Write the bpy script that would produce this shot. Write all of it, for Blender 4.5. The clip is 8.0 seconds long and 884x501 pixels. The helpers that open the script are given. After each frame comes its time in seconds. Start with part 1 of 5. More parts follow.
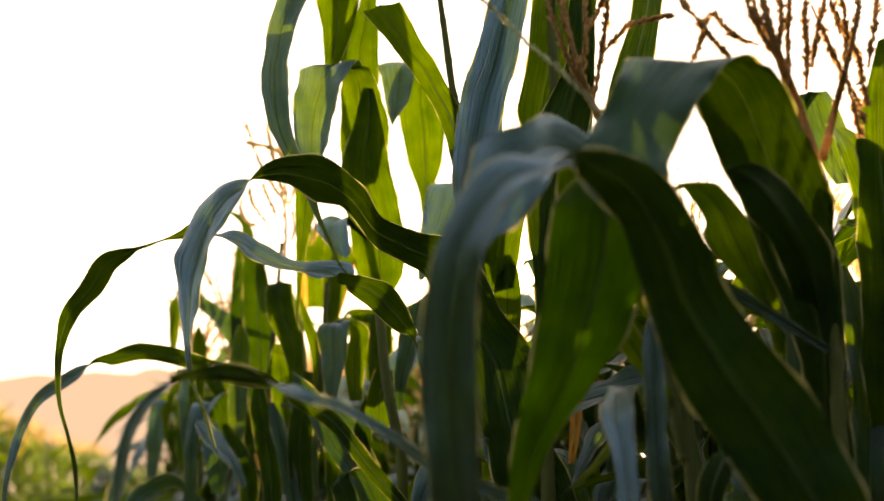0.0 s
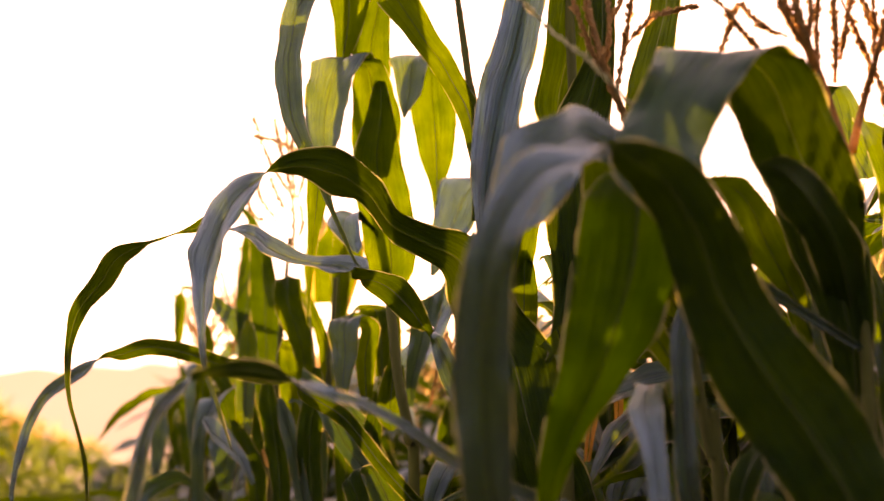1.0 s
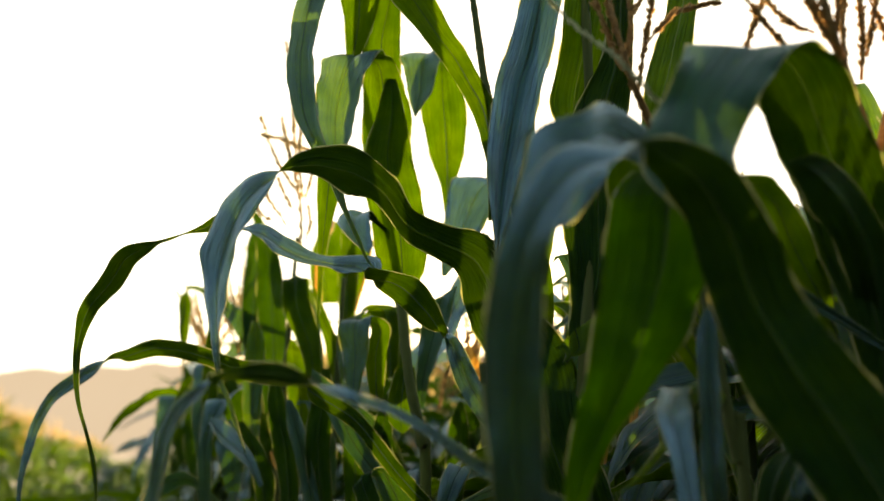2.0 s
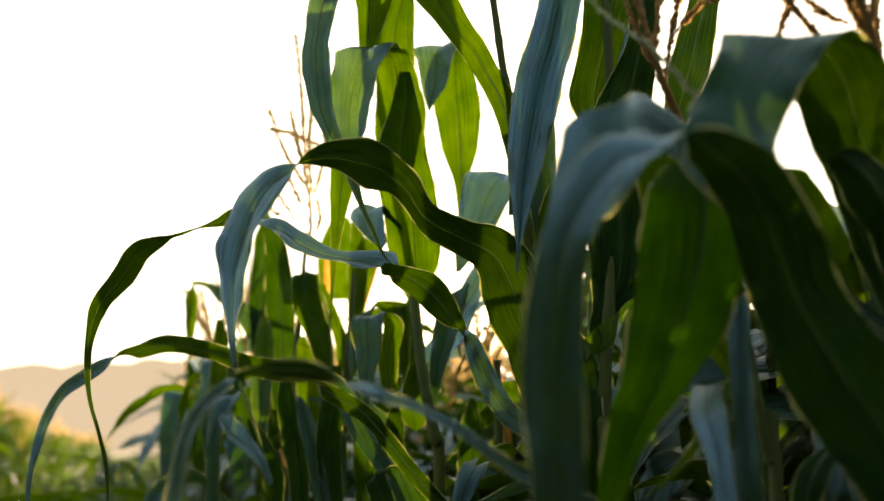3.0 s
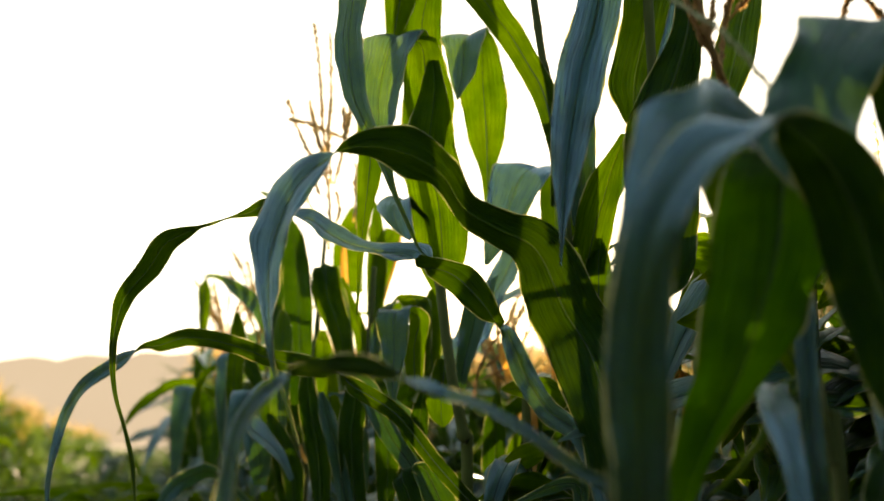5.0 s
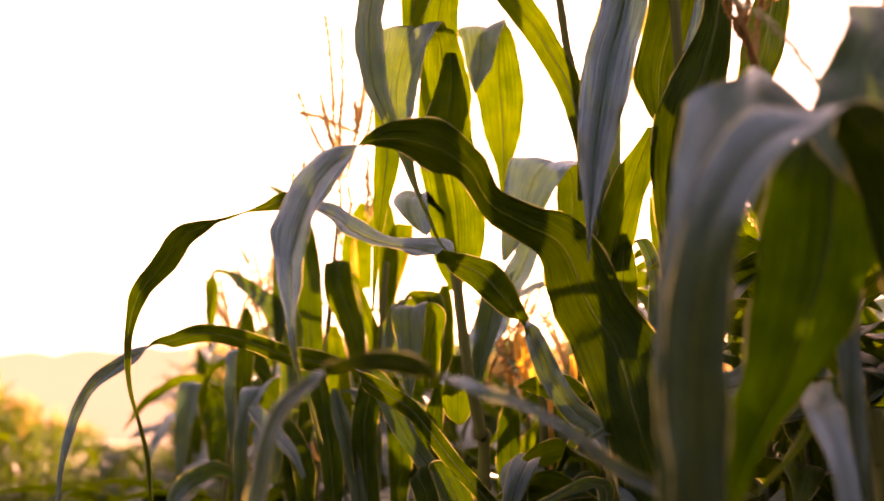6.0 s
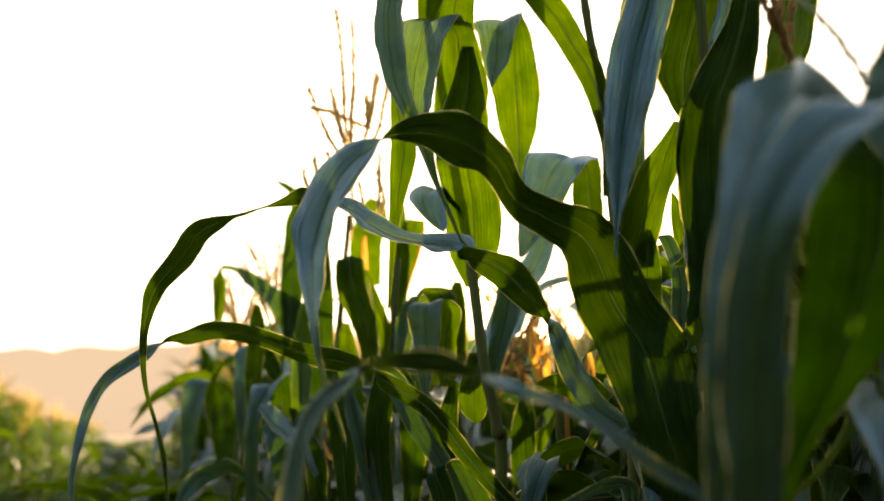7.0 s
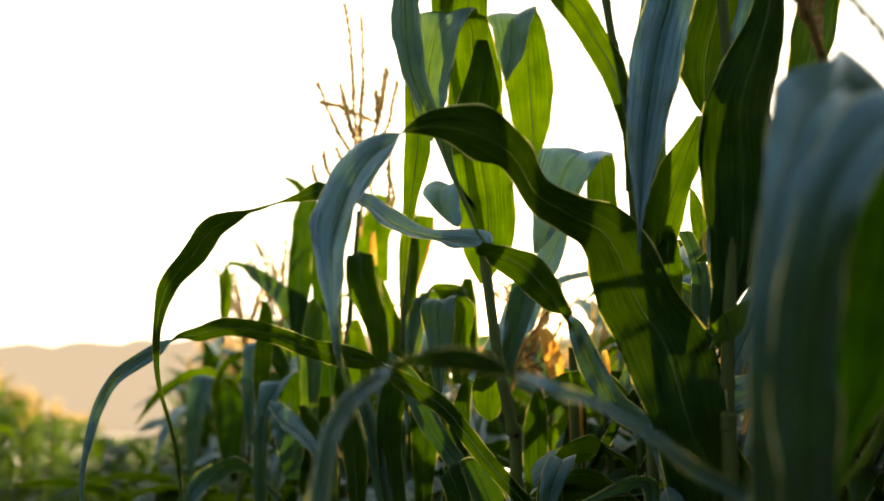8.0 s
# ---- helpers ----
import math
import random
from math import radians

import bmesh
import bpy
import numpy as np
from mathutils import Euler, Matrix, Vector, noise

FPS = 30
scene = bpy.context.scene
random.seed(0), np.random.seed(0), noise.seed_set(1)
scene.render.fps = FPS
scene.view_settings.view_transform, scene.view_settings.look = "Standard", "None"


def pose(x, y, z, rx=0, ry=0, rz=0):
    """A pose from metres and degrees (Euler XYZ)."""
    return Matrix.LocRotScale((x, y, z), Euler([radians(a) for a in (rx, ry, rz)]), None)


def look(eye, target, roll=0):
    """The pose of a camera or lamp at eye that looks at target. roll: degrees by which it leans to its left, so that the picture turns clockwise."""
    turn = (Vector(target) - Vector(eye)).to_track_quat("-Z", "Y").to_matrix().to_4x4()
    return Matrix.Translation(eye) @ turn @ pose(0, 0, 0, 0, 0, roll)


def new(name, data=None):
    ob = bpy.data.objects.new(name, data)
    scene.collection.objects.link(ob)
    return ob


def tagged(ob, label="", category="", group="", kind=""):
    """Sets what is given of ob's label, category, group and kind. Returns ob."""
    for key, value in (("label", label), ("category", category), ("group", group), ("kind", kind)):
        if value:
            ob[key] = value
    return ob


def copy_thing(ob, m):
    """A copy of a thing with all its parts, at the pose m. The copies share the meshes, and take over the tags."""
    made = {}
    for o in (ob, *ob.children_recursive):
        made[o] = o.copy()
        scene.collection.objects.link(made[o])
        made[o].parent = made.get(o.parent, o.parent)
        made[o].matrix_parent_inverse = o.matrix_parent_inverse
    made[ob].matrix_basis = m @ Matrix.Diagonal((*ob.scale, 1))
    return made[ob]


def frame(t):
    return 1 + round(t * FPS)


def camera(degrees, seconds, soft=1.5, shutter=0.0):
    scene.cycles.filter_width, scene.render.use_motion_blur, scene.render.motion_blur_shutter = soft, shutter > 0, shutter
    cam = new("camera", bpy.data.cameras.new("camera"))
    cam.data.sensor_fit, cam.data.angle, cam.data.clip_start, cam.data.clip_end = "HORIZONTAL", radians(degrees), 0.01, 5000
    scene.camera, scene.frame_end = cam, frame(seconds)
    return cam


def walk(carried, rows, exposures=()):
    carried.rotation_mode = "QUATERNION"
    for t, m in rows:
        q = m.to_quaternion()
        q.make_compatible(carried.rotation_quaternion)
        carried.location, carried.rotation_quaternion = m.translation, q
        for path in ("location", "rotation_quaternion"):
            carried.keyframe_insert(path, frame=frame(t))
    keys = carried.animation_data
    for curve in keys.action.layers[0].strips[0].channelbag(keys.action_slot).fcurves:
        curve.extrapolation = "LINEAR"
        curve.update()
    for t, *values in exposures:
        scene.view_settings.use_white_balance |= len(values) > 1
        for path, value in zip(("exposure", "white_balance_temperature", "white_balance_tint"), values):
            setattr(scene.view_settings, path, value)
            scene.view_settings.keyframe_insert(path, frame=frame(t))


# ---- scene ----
cam = camera(52.0, 8.0, 1.65)
METRES, EYE, TILT, LEAN, TURN = 0.3, 1.3, 13.0, 0.0, 0.0
ROWS = [
    (0.0, 0.0, 0.0, 0.0, 0.0, 0.0, -0.0),
    (0.5, -0.0417, 0.0373, 0.0007, -0.02, -0.1, -0.07),
    (1.0, -0.096, 0.0721, -0.0058, -0.09, -0.26, -0.17),
    (1.5, -0.1338, 0.1042, -0.0044, -0.1, -0.23, -0.18),
    (3.0, -0.2774, 0.2231, -0.0135, -0.16, -0.49, -0.35),
    (3.5, -0.3237, 0.252, -0.0183, -0.18, -0.56, -0.45),
    (4.0, -0.3766, 0.29, -0.0264, -0.21, -0.63, -0.5),
    (4.5, -0.4214, 0.3171, -0.0281, -0.22, -0.72, -0.56),
    (6.0, -0.6006, 0.4372, -0.0388, -0.42, -1.06, -0.81),
    (6.5, -0.6559, 0.4727, -0.0426, -0.45, -1.18, -0.87),
    (7.0, -0.7153, 0.5128, -0.0433, -0.52, -1.28, -0.87),
    (7.5, -0.7596, 0.5444, -0.0434, -0.54, -1.41, -0.91),
    (8.0, -0.8109, 0.5778, -0.0492, -0.6, -1.5, -0.94),
]
walk(cam, [(t, pose(0, 0, EYE, TILT, LEAN, TURN) @ pose(METRES * x, METRES * y, METRES * z, 90 + pitch, roll, yaw)) for t, x, y, z, yaw, pitch, roll in ROWS],
     exposures=[(0.0, 1.86, 8800, 28), (0.4, 2.12, 10000, 45), (0.9, 2.35, 11500, 75), (1.2, 2.14, 10000, 45), (1.5, 1.90, 8800, 28), (1.8, 1.70, 7500, 10),
                (5.0, 1.67, 7500, 10), (5.8, 2.38, 11500, 75), (6.3, 2.38, 11500, 75), (6.5, 2.20, 10500, 55), (6.7, 1.90, 8500, 15), (7.0, 1.78, 8000, 18), (7.3, 1.67, 7500, 10), (8.0, 1.67, 7500, 10)])
cam.data.dof.use_dof = True
cam.data.dof.focus_distance = 1.5
cam.data.dof.aperture_fstop = 2.2

# ---- light ----
SUN_EL, SUN_AZ = radians(11.0), radians(6.0)
world = bpy.data.worlds.new("sky")
scene.world = world
world.use_nodes = True
nt = world.node_tree
sky = nt.nodes.new("ShaderNodeTexSky")
sky.sky_type, sky.sun_disc = "NISHITA", False
sky.sun_elevation, sky.sun_rotation = SUN_EL, SUN_AZ
sky.air_density, sky.dust_density, sky.ozone_density = 1.0, 0.6, 1.0
to_sun = Vector((math.sin(SUN_AZ) * math.cos(SUN_EL), math.cos(SUN_AZ) * math.cos(SUN_EL), math.sin(SUN_EL)))
# thin evening haze: warm and bright round the sun, blue and dim on the far side of the sky
way = nt.nodes.new("ShaderNodeTexCoord")
toward = nt.nodes.new("ShaderNodeVectorMath")
toward.operation = "DOT_PRODUCT"
toward.inputs[1].default_value = to_sun
nt.links.new(way.outputs["Generated"], toward.inputs[0])
spread = nt.nodes.new("ShaderNodeMapRange")
spread.inputs["From Min"].default_value = -1.0
nt.links.new(toward.outputs["Value"], spread.inputs["Value"])
veil = nt.nodes.new("ShaderNodeValToRGB")
veil.color_ramp.interpolation = "B_SPLINE"
while len(veil.color_ramp.elements) < 6:
    veil.color_ramp.elements.new(0.5)
for e, (at, col) in zip(veil.color_ramp.elements, ((0.0, (0.015, 0.027, 0.047)), (0.28, (0.046, 0.068, 0.104)), (0.50, (0.19, 0.245, 0.34)), (0.72, (0.54, 0.60, 0.68)), (0.88, (0.60, 0.59, 0.56)), (1.0, (0.68, 0.58, 0.42)))):
    e.position, e.color = at, (*col, 1)
nt.links.new(spread.outputs["Result"], veil.inputs[0])
thick = nt.nodes.new("ShaderNodeVectorMath")
thick.operation = "SCALE"
thick.inputs["Scale"].default_value = 16.0
nt.links.new(veil.outputs["Color"], thick.inputs[0])
haze = nt.nodes.new("ShaderNodeMix")
haze.data_type, haze.blend_type = "RGBA", "ADD"
haze.inputs[0].default_value = 1.0
nt.links.new(thick.outputs[0], haze.inputs[7])
nt.links.new(sky.outputs["Color"], haze.inputs[6])
nt.links.new(haze.outputs[2], nt.nodes["Background"].inputs["Color"])
nt.nodes["Background"].inputs["Strength"].default_value = 0.05
sun = new("sun", bpy.data.lights.new("sun", "SUN"))
sun.data.energy, sun.data.angle, sun.data.color = 5.0, radians(0.6), (1.0, 0.78, 0.5)
sun.matrix_world = look(to_sun * 50, (0, 0, 0))


# ---- materials ----
def material(name):
    m = bpy.data.materials.new(name)
    m.use_nodes = True
    tree = m.node_tree
    return m, tree, tree.nodes["Principled BSDF"], tree.nodes["Material Output"]


def node(tree, kind, **values):
    n = tree.nodes.new(kind)
    for key, value in values.items():
        n.inputs[key].default_value = value
    return n


def ramp(tree, fac, *stops):
    r = tree.nodes.new("ShaderNodeValToRGB")
    while len(r.color_ramp.elements) < len(stops):
        r.color_ramp.elements.new(0.5)
    for e, (at, col) in zip(r.color_ramp.elements, stops):
        e.position, e.color = at, (*col, 1)
    tree.links.new(fac, r.inputs[0])
    return r.outputs[0]


def mixed(tree, fac, a, b, mode="MIX"):
    m = tree.nodes.new("ShaderNodeMix")
    m.data_type, m.blend_type = "RGBA", mode
    for value, slot in ((fac, m.inputs[0]), (a, m.inputs[6]), (b, m.inputs[7])):
        if isinstance(value, (int, float)):
            slot.default_value = value
        elif isinstance(value, tuple):
            slot.default_value = (*value, 1)
        else:
            tree.links.new(value, slot)
    return m.outputs[2]


def leaf_material(name, dark, light, through_col, share, vein, gloss, rough):
    """A maize blade: parallel veins along it, mottling, waxy gloss, light shining through."""
    m, tree, bsdf, out = material(name)
    uv = tree.nodes.new("ShaderNodeUVMap")
    sep = tree.nodes.new("ShaderNodeSeparateXYZ")
    tree.links.new(uv.outputs[0], sep.inputs[0])
    comb = tree.nodes.new("ShaderNodeCombineXYZ")
    for axis, k in ((0, 26.0), (1, 1.2)):
        mul = tree.nodes.new("ShaderNodeMath")
        mul.operation = "MULTIPLY"
        mul.inputs[1].default_value = k
        tree.links.new(sep.outputs[axis], mul.inputs[0])
        tree.links.new(mul.outputs[0], comb.inputs[axis])
    info = tree.nodes.new("ShaderNodeObjectInfo")
    tree.links.new(info.outputs["Random"], comb.inputs[2])
    veins = node(tree, "ShaderNodeTexNoise", Scale=1.6, Detail=3.0, Roughness=0.6)
    tree.links.new(comb.outputs[0], veins.inputs["Vector"])
    geo = tree.nodes.new("ShaderNodeTexCoord")
    blotch = node(tree, "ShaderNodeTexNoise", Scale=14.0, Detail=4.0, Roughness=0.6)
    tree.links.new(geo.outputs["Object"], blotch.inputs["Vector"])
    fine = node(tree, "ShaderNodeTexNoise", Scale=160.0, Detail=2.0)
    tree.links.new(geo.outputs["Object"], fine.inputs["Vector"])
    stripe = ramp(tree, veins.outputs[0], (0.36, dark), (0.66, light))
    spot = ramp(tree, blotch.outputs[0], (0.35, (0.72, 0.78, 0.7)), (0.7, (1.2, 1.12, 1.0)))
    colour = mixed(tree, 1.0, stripe, spot, "MULTIPLY")
    speck = ramp(tree, fine.outputs[0], (0.30, (0.8, 0.75, 0.6)), (0.42, (1, 1, 1)))
    colour = mixed(tree, 1.0, colour, speck, "MULTIPLY")
    tree.links.new(colour, bsdf.inputs["Base Color"])
    bsdf.inputs["Roughness"].default_value = rough
    bsdf.inputs["Specular IOR Level"].default_value = gloss
    bsdf.inputs["IOR"].default_value = 1.45 + 0.25 * gloss
    # blue tint put into the sheen, in place of a bluer sky
    bsdf.inputs["Specular Tint"].default_value = (0.48, 0.80, 1.0, 1)
    bsdf.inputs["Coat Tint"].default_value = (0.85, 0.96, 1.0, 1)
    bsdf.inputs["Coat Weight"].default_value = 0.35 * max(0.0, gloss - 0.2)
    bsdf.inputs["Coat Roughness"].default_value = 0.3
    wide = tree.nodes.new("ShaderNodeVectorMath")
    wide.operation = "MULTIPLY"
    wide.inputs[1].default_value = (0.36, 0.5, 1.0)
    tree.links.new(comb.outputs[0], wide.inputs[0])
    ridges = node(tree, "ShaderNodeTexNoise", Scale=1.6, Detail=1.0, Roughness=0.5)
    tree.links.new(wide.outputs[0], ridges.inputs["Vector"])
    furrow = node(tree, "ShaderNodeBump", Strength=vein, Distance=0.016)
    tree.links.new(ridges.outputs[0], furrow.inputs["Height"])
    bump = node(tree, "ShaderNodeBump", Strength=vein, Distance=0.004)
    tree.links.new(veins.outputs[0], bump.inputs["Height"])
    tree.links.new(furrow.outputs[0], bump.inputs["Normal"])
    tree.links.new(bump.outputs[0], bsdf.inputs["Normal"])
    glow = tree.nodes.new("ShaderNodeBsdfTranslucent")
    lit = ramp(tree, veins.outputs[0], (0.3, tuple(c * 0.62 for c in through_col)), (0.7, through_col))
    lit = mixed(tree, 1.0, lit, spot, "MULTIPLY")
    tree.links.new(lit, glow.inputs["Color"])
    tree.links.new(bump.outputs[0], glow.inputs["Normal"])
    mix = tree.nodes.new("ShaderNodeMixShader")
    mix.inputs[0].default_value = share
    tree.links.new(bsdf.outputs[0], mix.inputs[1])
    tree.links.new(glow.outputs[0], mix.inputs[2])
    tree.links.new(mix.outputs[0], out.inputs["Surface"])
    return m


def plain_material(name, a, b, scale, rough, share=0.0, stretch=(1, 1, 1)):
    m, tree, bsdf, out = material(name)
    geo = tree.nodes.new("ShaderNodeTexCoord")
    mapping = tree.nodes.new("ShaderNodeMapping")
    mapping.inputs["Scale"].default_value = stretch
    tree.links.new(geo.outputs["Object"], mapping.inputs[0])
    n = node(tree, "ShaderNodeTexNoise", Scale=scale, Detail=5.0, Roughness=0.65)
    tree.links.new(mapping.outputs[0], n.inputs["Vector"])
    col = ramp(tree, n.outputs[0], (0.32, a), (0.68, b))
    tree.links.new(col, bsdf.inputs["Base Color"])
    bsdf.inputs["Roughness"].default_value = rough
    bump = node(tree, "ShaderNodeBump", Strength=0.4, Distance=0.003)
    tree.links.new(n.outputs[0], bump.inputs["Height"])
    tree.links.new(bump.outputs[0], bsdf.inputs["Normal"])
    if share:
        glow = tree.nodes.new("ShaderNodeBsdfTranslucent")
        tree.links.new(col, glow.inputs["Color"])
        mix = tree.nodes.new("ShaderNodeMixShader")
        mix.inputs[0].default_value = share
        tree.links.new(bsdf.outputs[0], mix.inputs[1])
        tree.links.new(glow.outputs[0], mix.inputs[2])
        tree.links.new(mix.outputs[0], out.inputs["Surface"])
    return m


# copies of the maize leaf that pass less light, standing in for shade
SHADED = leaf_material("shaded_leaf_upper", (0.009, 0.060, 0.012), (0.024, 0.118, 0.023), (0.43, 0.66, 0.014), 0.20, 0.9, 1.5, 0.27)
SHADED_UNDER = leaf_material("shaded_leaf_lower", (0.010, 0.040, 0.005), (0.024, 0.078, 0.008), (0.43, 0.66, 0.014), 0.30, 0.9, 0.16, 0.55)
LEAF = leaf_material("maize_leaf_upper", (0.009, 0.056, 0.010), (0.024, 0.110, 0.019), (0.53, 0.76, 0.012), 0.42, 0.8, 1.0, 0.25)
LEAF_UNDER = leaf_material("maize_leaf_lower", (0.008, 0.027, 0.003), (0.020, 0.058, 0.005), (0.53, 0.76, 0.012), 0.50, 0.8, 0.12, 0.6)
# half-dimmed copy for undergrowth and rows behind: shade put into the skin
HALF_SHADED = leaf_material("half_shaded_leaf_upper", (0.009, 0.054, 0.014), (0.022, 0.104, 0.024), (0.42, 0.72, 0.014), 0.38, 0.8, 1.2, 0.28)
# dimmed copy with less gloss, so that leaf S shows no sun patches
SHADED_DULL = leaf_material("shaded_dull_leaf_upper", (0.009, 0.060, 0.012), (0.024, 0.118, 0.023), (0.43, 0.66, 0.014), 0.20, 0.9, 0.5, 0.45)
# copy that passes more light, brightening one leaf as if the sun reached it
SUNLIT = leaf_material("sunlit_leaf", (0.008, 0.034, 0.003), (0.020, 0.070, 0.005), (0.43, 0.76, 0.010), 0.52, 0.8, 0.12, 0.6)
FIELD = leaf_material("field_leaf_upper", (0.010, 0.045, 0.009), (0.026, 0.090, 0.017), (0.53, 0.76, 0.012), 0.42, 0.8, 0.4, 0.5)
# pale margin of the leaf, brightened to stand in for rim light
LIT_MARGIN = plain_material("lit_leaf_margin", (0.42, 0.43, 0.17), (0.68, 0.64, 0.32), 90, 0.5, 0.7)
RIB = plain_material("leaf_midrib", (0.025, 0.055, 0.014), (0.05, 0.09, 0.024), 60, 0.4, 0.2)
STALK = plain_material("maize_stalk", (0.045, 0.066, 0.010), (0.10, 0.12, 0.022), 18, 0.9, 0.15, (1, 1, 0.15))
DRY = plain_material("dry_leaf", (0.58, 0.36, 0.10), (0.84, 0.62, 0.26), 60, 0.7, 0.8, (1, 1, 0.2))
TASSEL = plain_material("maize_tassel", (0.66, 0.50, 0.20), (0.88, 0.72, 0.38), 150, 0.7, 0.8)
TASSEL_BROWN = plain_material("old_tassel", (0.32, 0.19, 0.07), (0.54, 0.35, 0.14), 150, 0.8, 0.7)
TASSEL_PALE = plain_material("young_tassel", (0.30, 0.34, 0.18), (0.50, 0.52, 0.32), 120, 0.7, 0.6)
SOIL = plain_material("field_soil", (0.05, 0.035, 0.02), (0.12, 0.085, 0.05), 1.3, 0.95)
FARTASSEL = plain_material("far_tassel", (0.48, 0.33, 0.12), (0.70, 0.51, 0.23), 20, 0.8, 0.6)
FARLEAF = plain_material("far_maize_leaf", (0.045, 0.10, 0.012), (0.13, 0.19, 0.03), 3.0, 0.6, 0.6)


# ---- builders ----
def part(name, bm, mat, parent, label=""):
    """One mesh object under a thing or part; the vertices are given in world metres."""
    me = bpy.data.meshes.new(name)
    base = parent.location.copy() if parent else Vector()
    if parent and parent.parent:
        base += parent.parent.location
    bmesh.ops.translate(bm, verts=bm.verts, vec=-base)
    bm.to_mesh(me)
    bm.free()
    me.materials.append(mat)
    me.shade_smooth()
    ob = new(name, me)
    ob.parent = parent
    if label:
        tagged(ob, label)
    return ob


def spline(points, t):
    """A smooth curve through the points (rows of numbers), t from 0 to len - 1."""
    i = min(int(t), len(points) - 2)
    f = t - i
    p = [points[max(0, min(len(points) - 1, i + k))] for k in (-1, 0, 1, 2)]
    return 0.5 * (2 * p[1] + (p[2] - p[0]) * f + (2 * p[0] - 5 * p[1] + 4 * p[2] - p[3]) * f * f + (3 * p[1] - p[0] - 3 * p[2] + p[3]) * f ** 3)


def tube(bm, pts, radii, sides=8):
    """A tapered tube along the points."""
    rings = []
    for i, p in enumerate(pts):
        d = (pts[min(i + 1, len(pts) - 1)] - pts[max(i - 1, 0)]).normalized()
        u = d.orthogonal().normalized()
        if abs(d.z) > 0.3:
            u = (Vector((1, 0, 0)) - d * d.x).normalized()
        v = d.cross(u)
        rings.append([bm.verts.new(p + (u * math.cos(a) + v * math.sin(a)) * radii[i]) for a in (2 * math.pi * k / sides for k in range(sides))])
    for a, b in zip(rings, rings[1:]):
        for k in range(sides):
            bm.faces.new((a[k], a[(k + 1) % sides], b[(k + 1) % sides], b[k]))
    bm.faces.new(rings[0][::-1])
    bm.faces.new(rings[-1])


ACROSS = (1.0, 0.97, 0.8, 0.55, 0.3, 0.14)


def blade(stations, steps, seed, ripple=0.14, fold=0.44, face=1):
    """The mesh of one maize blade (two wings, each with a waxy upper and a matt lower skin), and of the midrib between them,
    from stations of (x, y, z, half width vector). face: the side of the ribbon that is the leaf's upper one.
    fold: how far the wings are folded up, or pairs of (station, fold) where that changes along the blade."""
    pts = np.array(stations, float)
    bm, rib = bmesh.new(), bmesh.new()
    uvs = bm.loops.layers.uv.new("uv")
    rows, ribs, last, run = [], [], None, 0.0
    n = (len(pts) - 1) * steps
    at = [spline(pts, i / steps) for i in range(n + 1)]
    length = sum(float(np.linalg.norm(at[i + 1][:3] - at[i][:3])) for i in range(n))
    rnd = random.Random(seed)
    ph = [rnd.uniform(0, 6.3) for _ in range(6)]
    prev = None
    for i, s in enumerate(at):
        c, w = Vector(s[:3]), Vector(s[3:])
        vee = float(np.interp(i / steps, *zip(*fold))) if isinstance(fold, tuple) else fold
        d = (Vector(at[min(i + 1, n)][:3]) - Vector(at[max(i - 1, 0)][:3])).normalized()
        up = d.cross(w)
        up = up.normalized() * face if up.length > 1e-7 else (prev or Vector((0, 0, 1)))
        prev = up
        if last is not None:
            run += (c - last).length
        last = c
        half = max(w.length, 1e-5)
        r = min(0.0014 * (1 - 0.75 * run / length), half * 0.13)
        edge = 1 + 0.035 * math.sin(run * 61 + ph[4]) + 0.02 * math.sin(run * 170 + ph[5])
        thick = up * 0.00025
        wings = []
        for sign in (-1, 1):
            for skin in (1, -1):
                side = []
                for u in (1.0, 1 - min(0.035, 0.0009 / half), *ACROSS[2:], r / half):
                    wave = ripple * half * u ** 2.5 * (math.sin(run * 38 + ph[0 if sign < 0 else 1]) + 0.6 * math.sin(run * 83 + ph[2 if sign < 0 else 3]))
                    h = vee * half * (1.5 * u - 0.9 * u * u) + wave
                    side.append(bm.verts.new(c + w * (u * sign * (edge if u == 1.0 else 1)) + up * h + thick * skin))
                wings.append(side)
        rows.append((wings, run))
        lift = vee * half * 1.5 * r / half
        ribs.append([rib.verts.new(c + w * (r / half * k) + up * (lift - r * b)) for k, b in ((-1, 0), (-0.5, 0.45), (0, 0.6), (0.5, 0.45), (1, 0))])
    for (a, ra), (b, rb) in zip(rows, rows[1:]):
        for g, (sign, skin) in enumerate(((-1, 1), (-1, -1), (1, 1), (1, -1))):
            for k in range(len(ACROSS)):
                q = [a[g][k], a[g][k + 1], b[g][k + 1], b[g][k]]
                co = [(k, ra), (k + 1, ra), (k + 1, rb), (k, rb)]
                if sign * skin * face > 0:
                    q, co = [q[0], q[3], q[2], q[1]], [co[0], co[3], co[2], co[1]]
                for pick in ((0, 1, 2), (0, 2, 3)):
                    f = bm.faces.new([q[p] for p in pick])
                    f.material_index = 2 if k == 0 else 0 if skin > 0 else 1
                    for loop, p in zip(f.loops, pick):
                        loop[uvs].uv = (sign * (*ACROSS, 0.04)[co[p][0]], co[p][1] * 4)
    for a, b in zip(ribs, ribs[1:]):
        for k in range(4):
            rib.faces.new((a[k + 1], a[k], b[k], b[k + 1]))
    return bm, rib


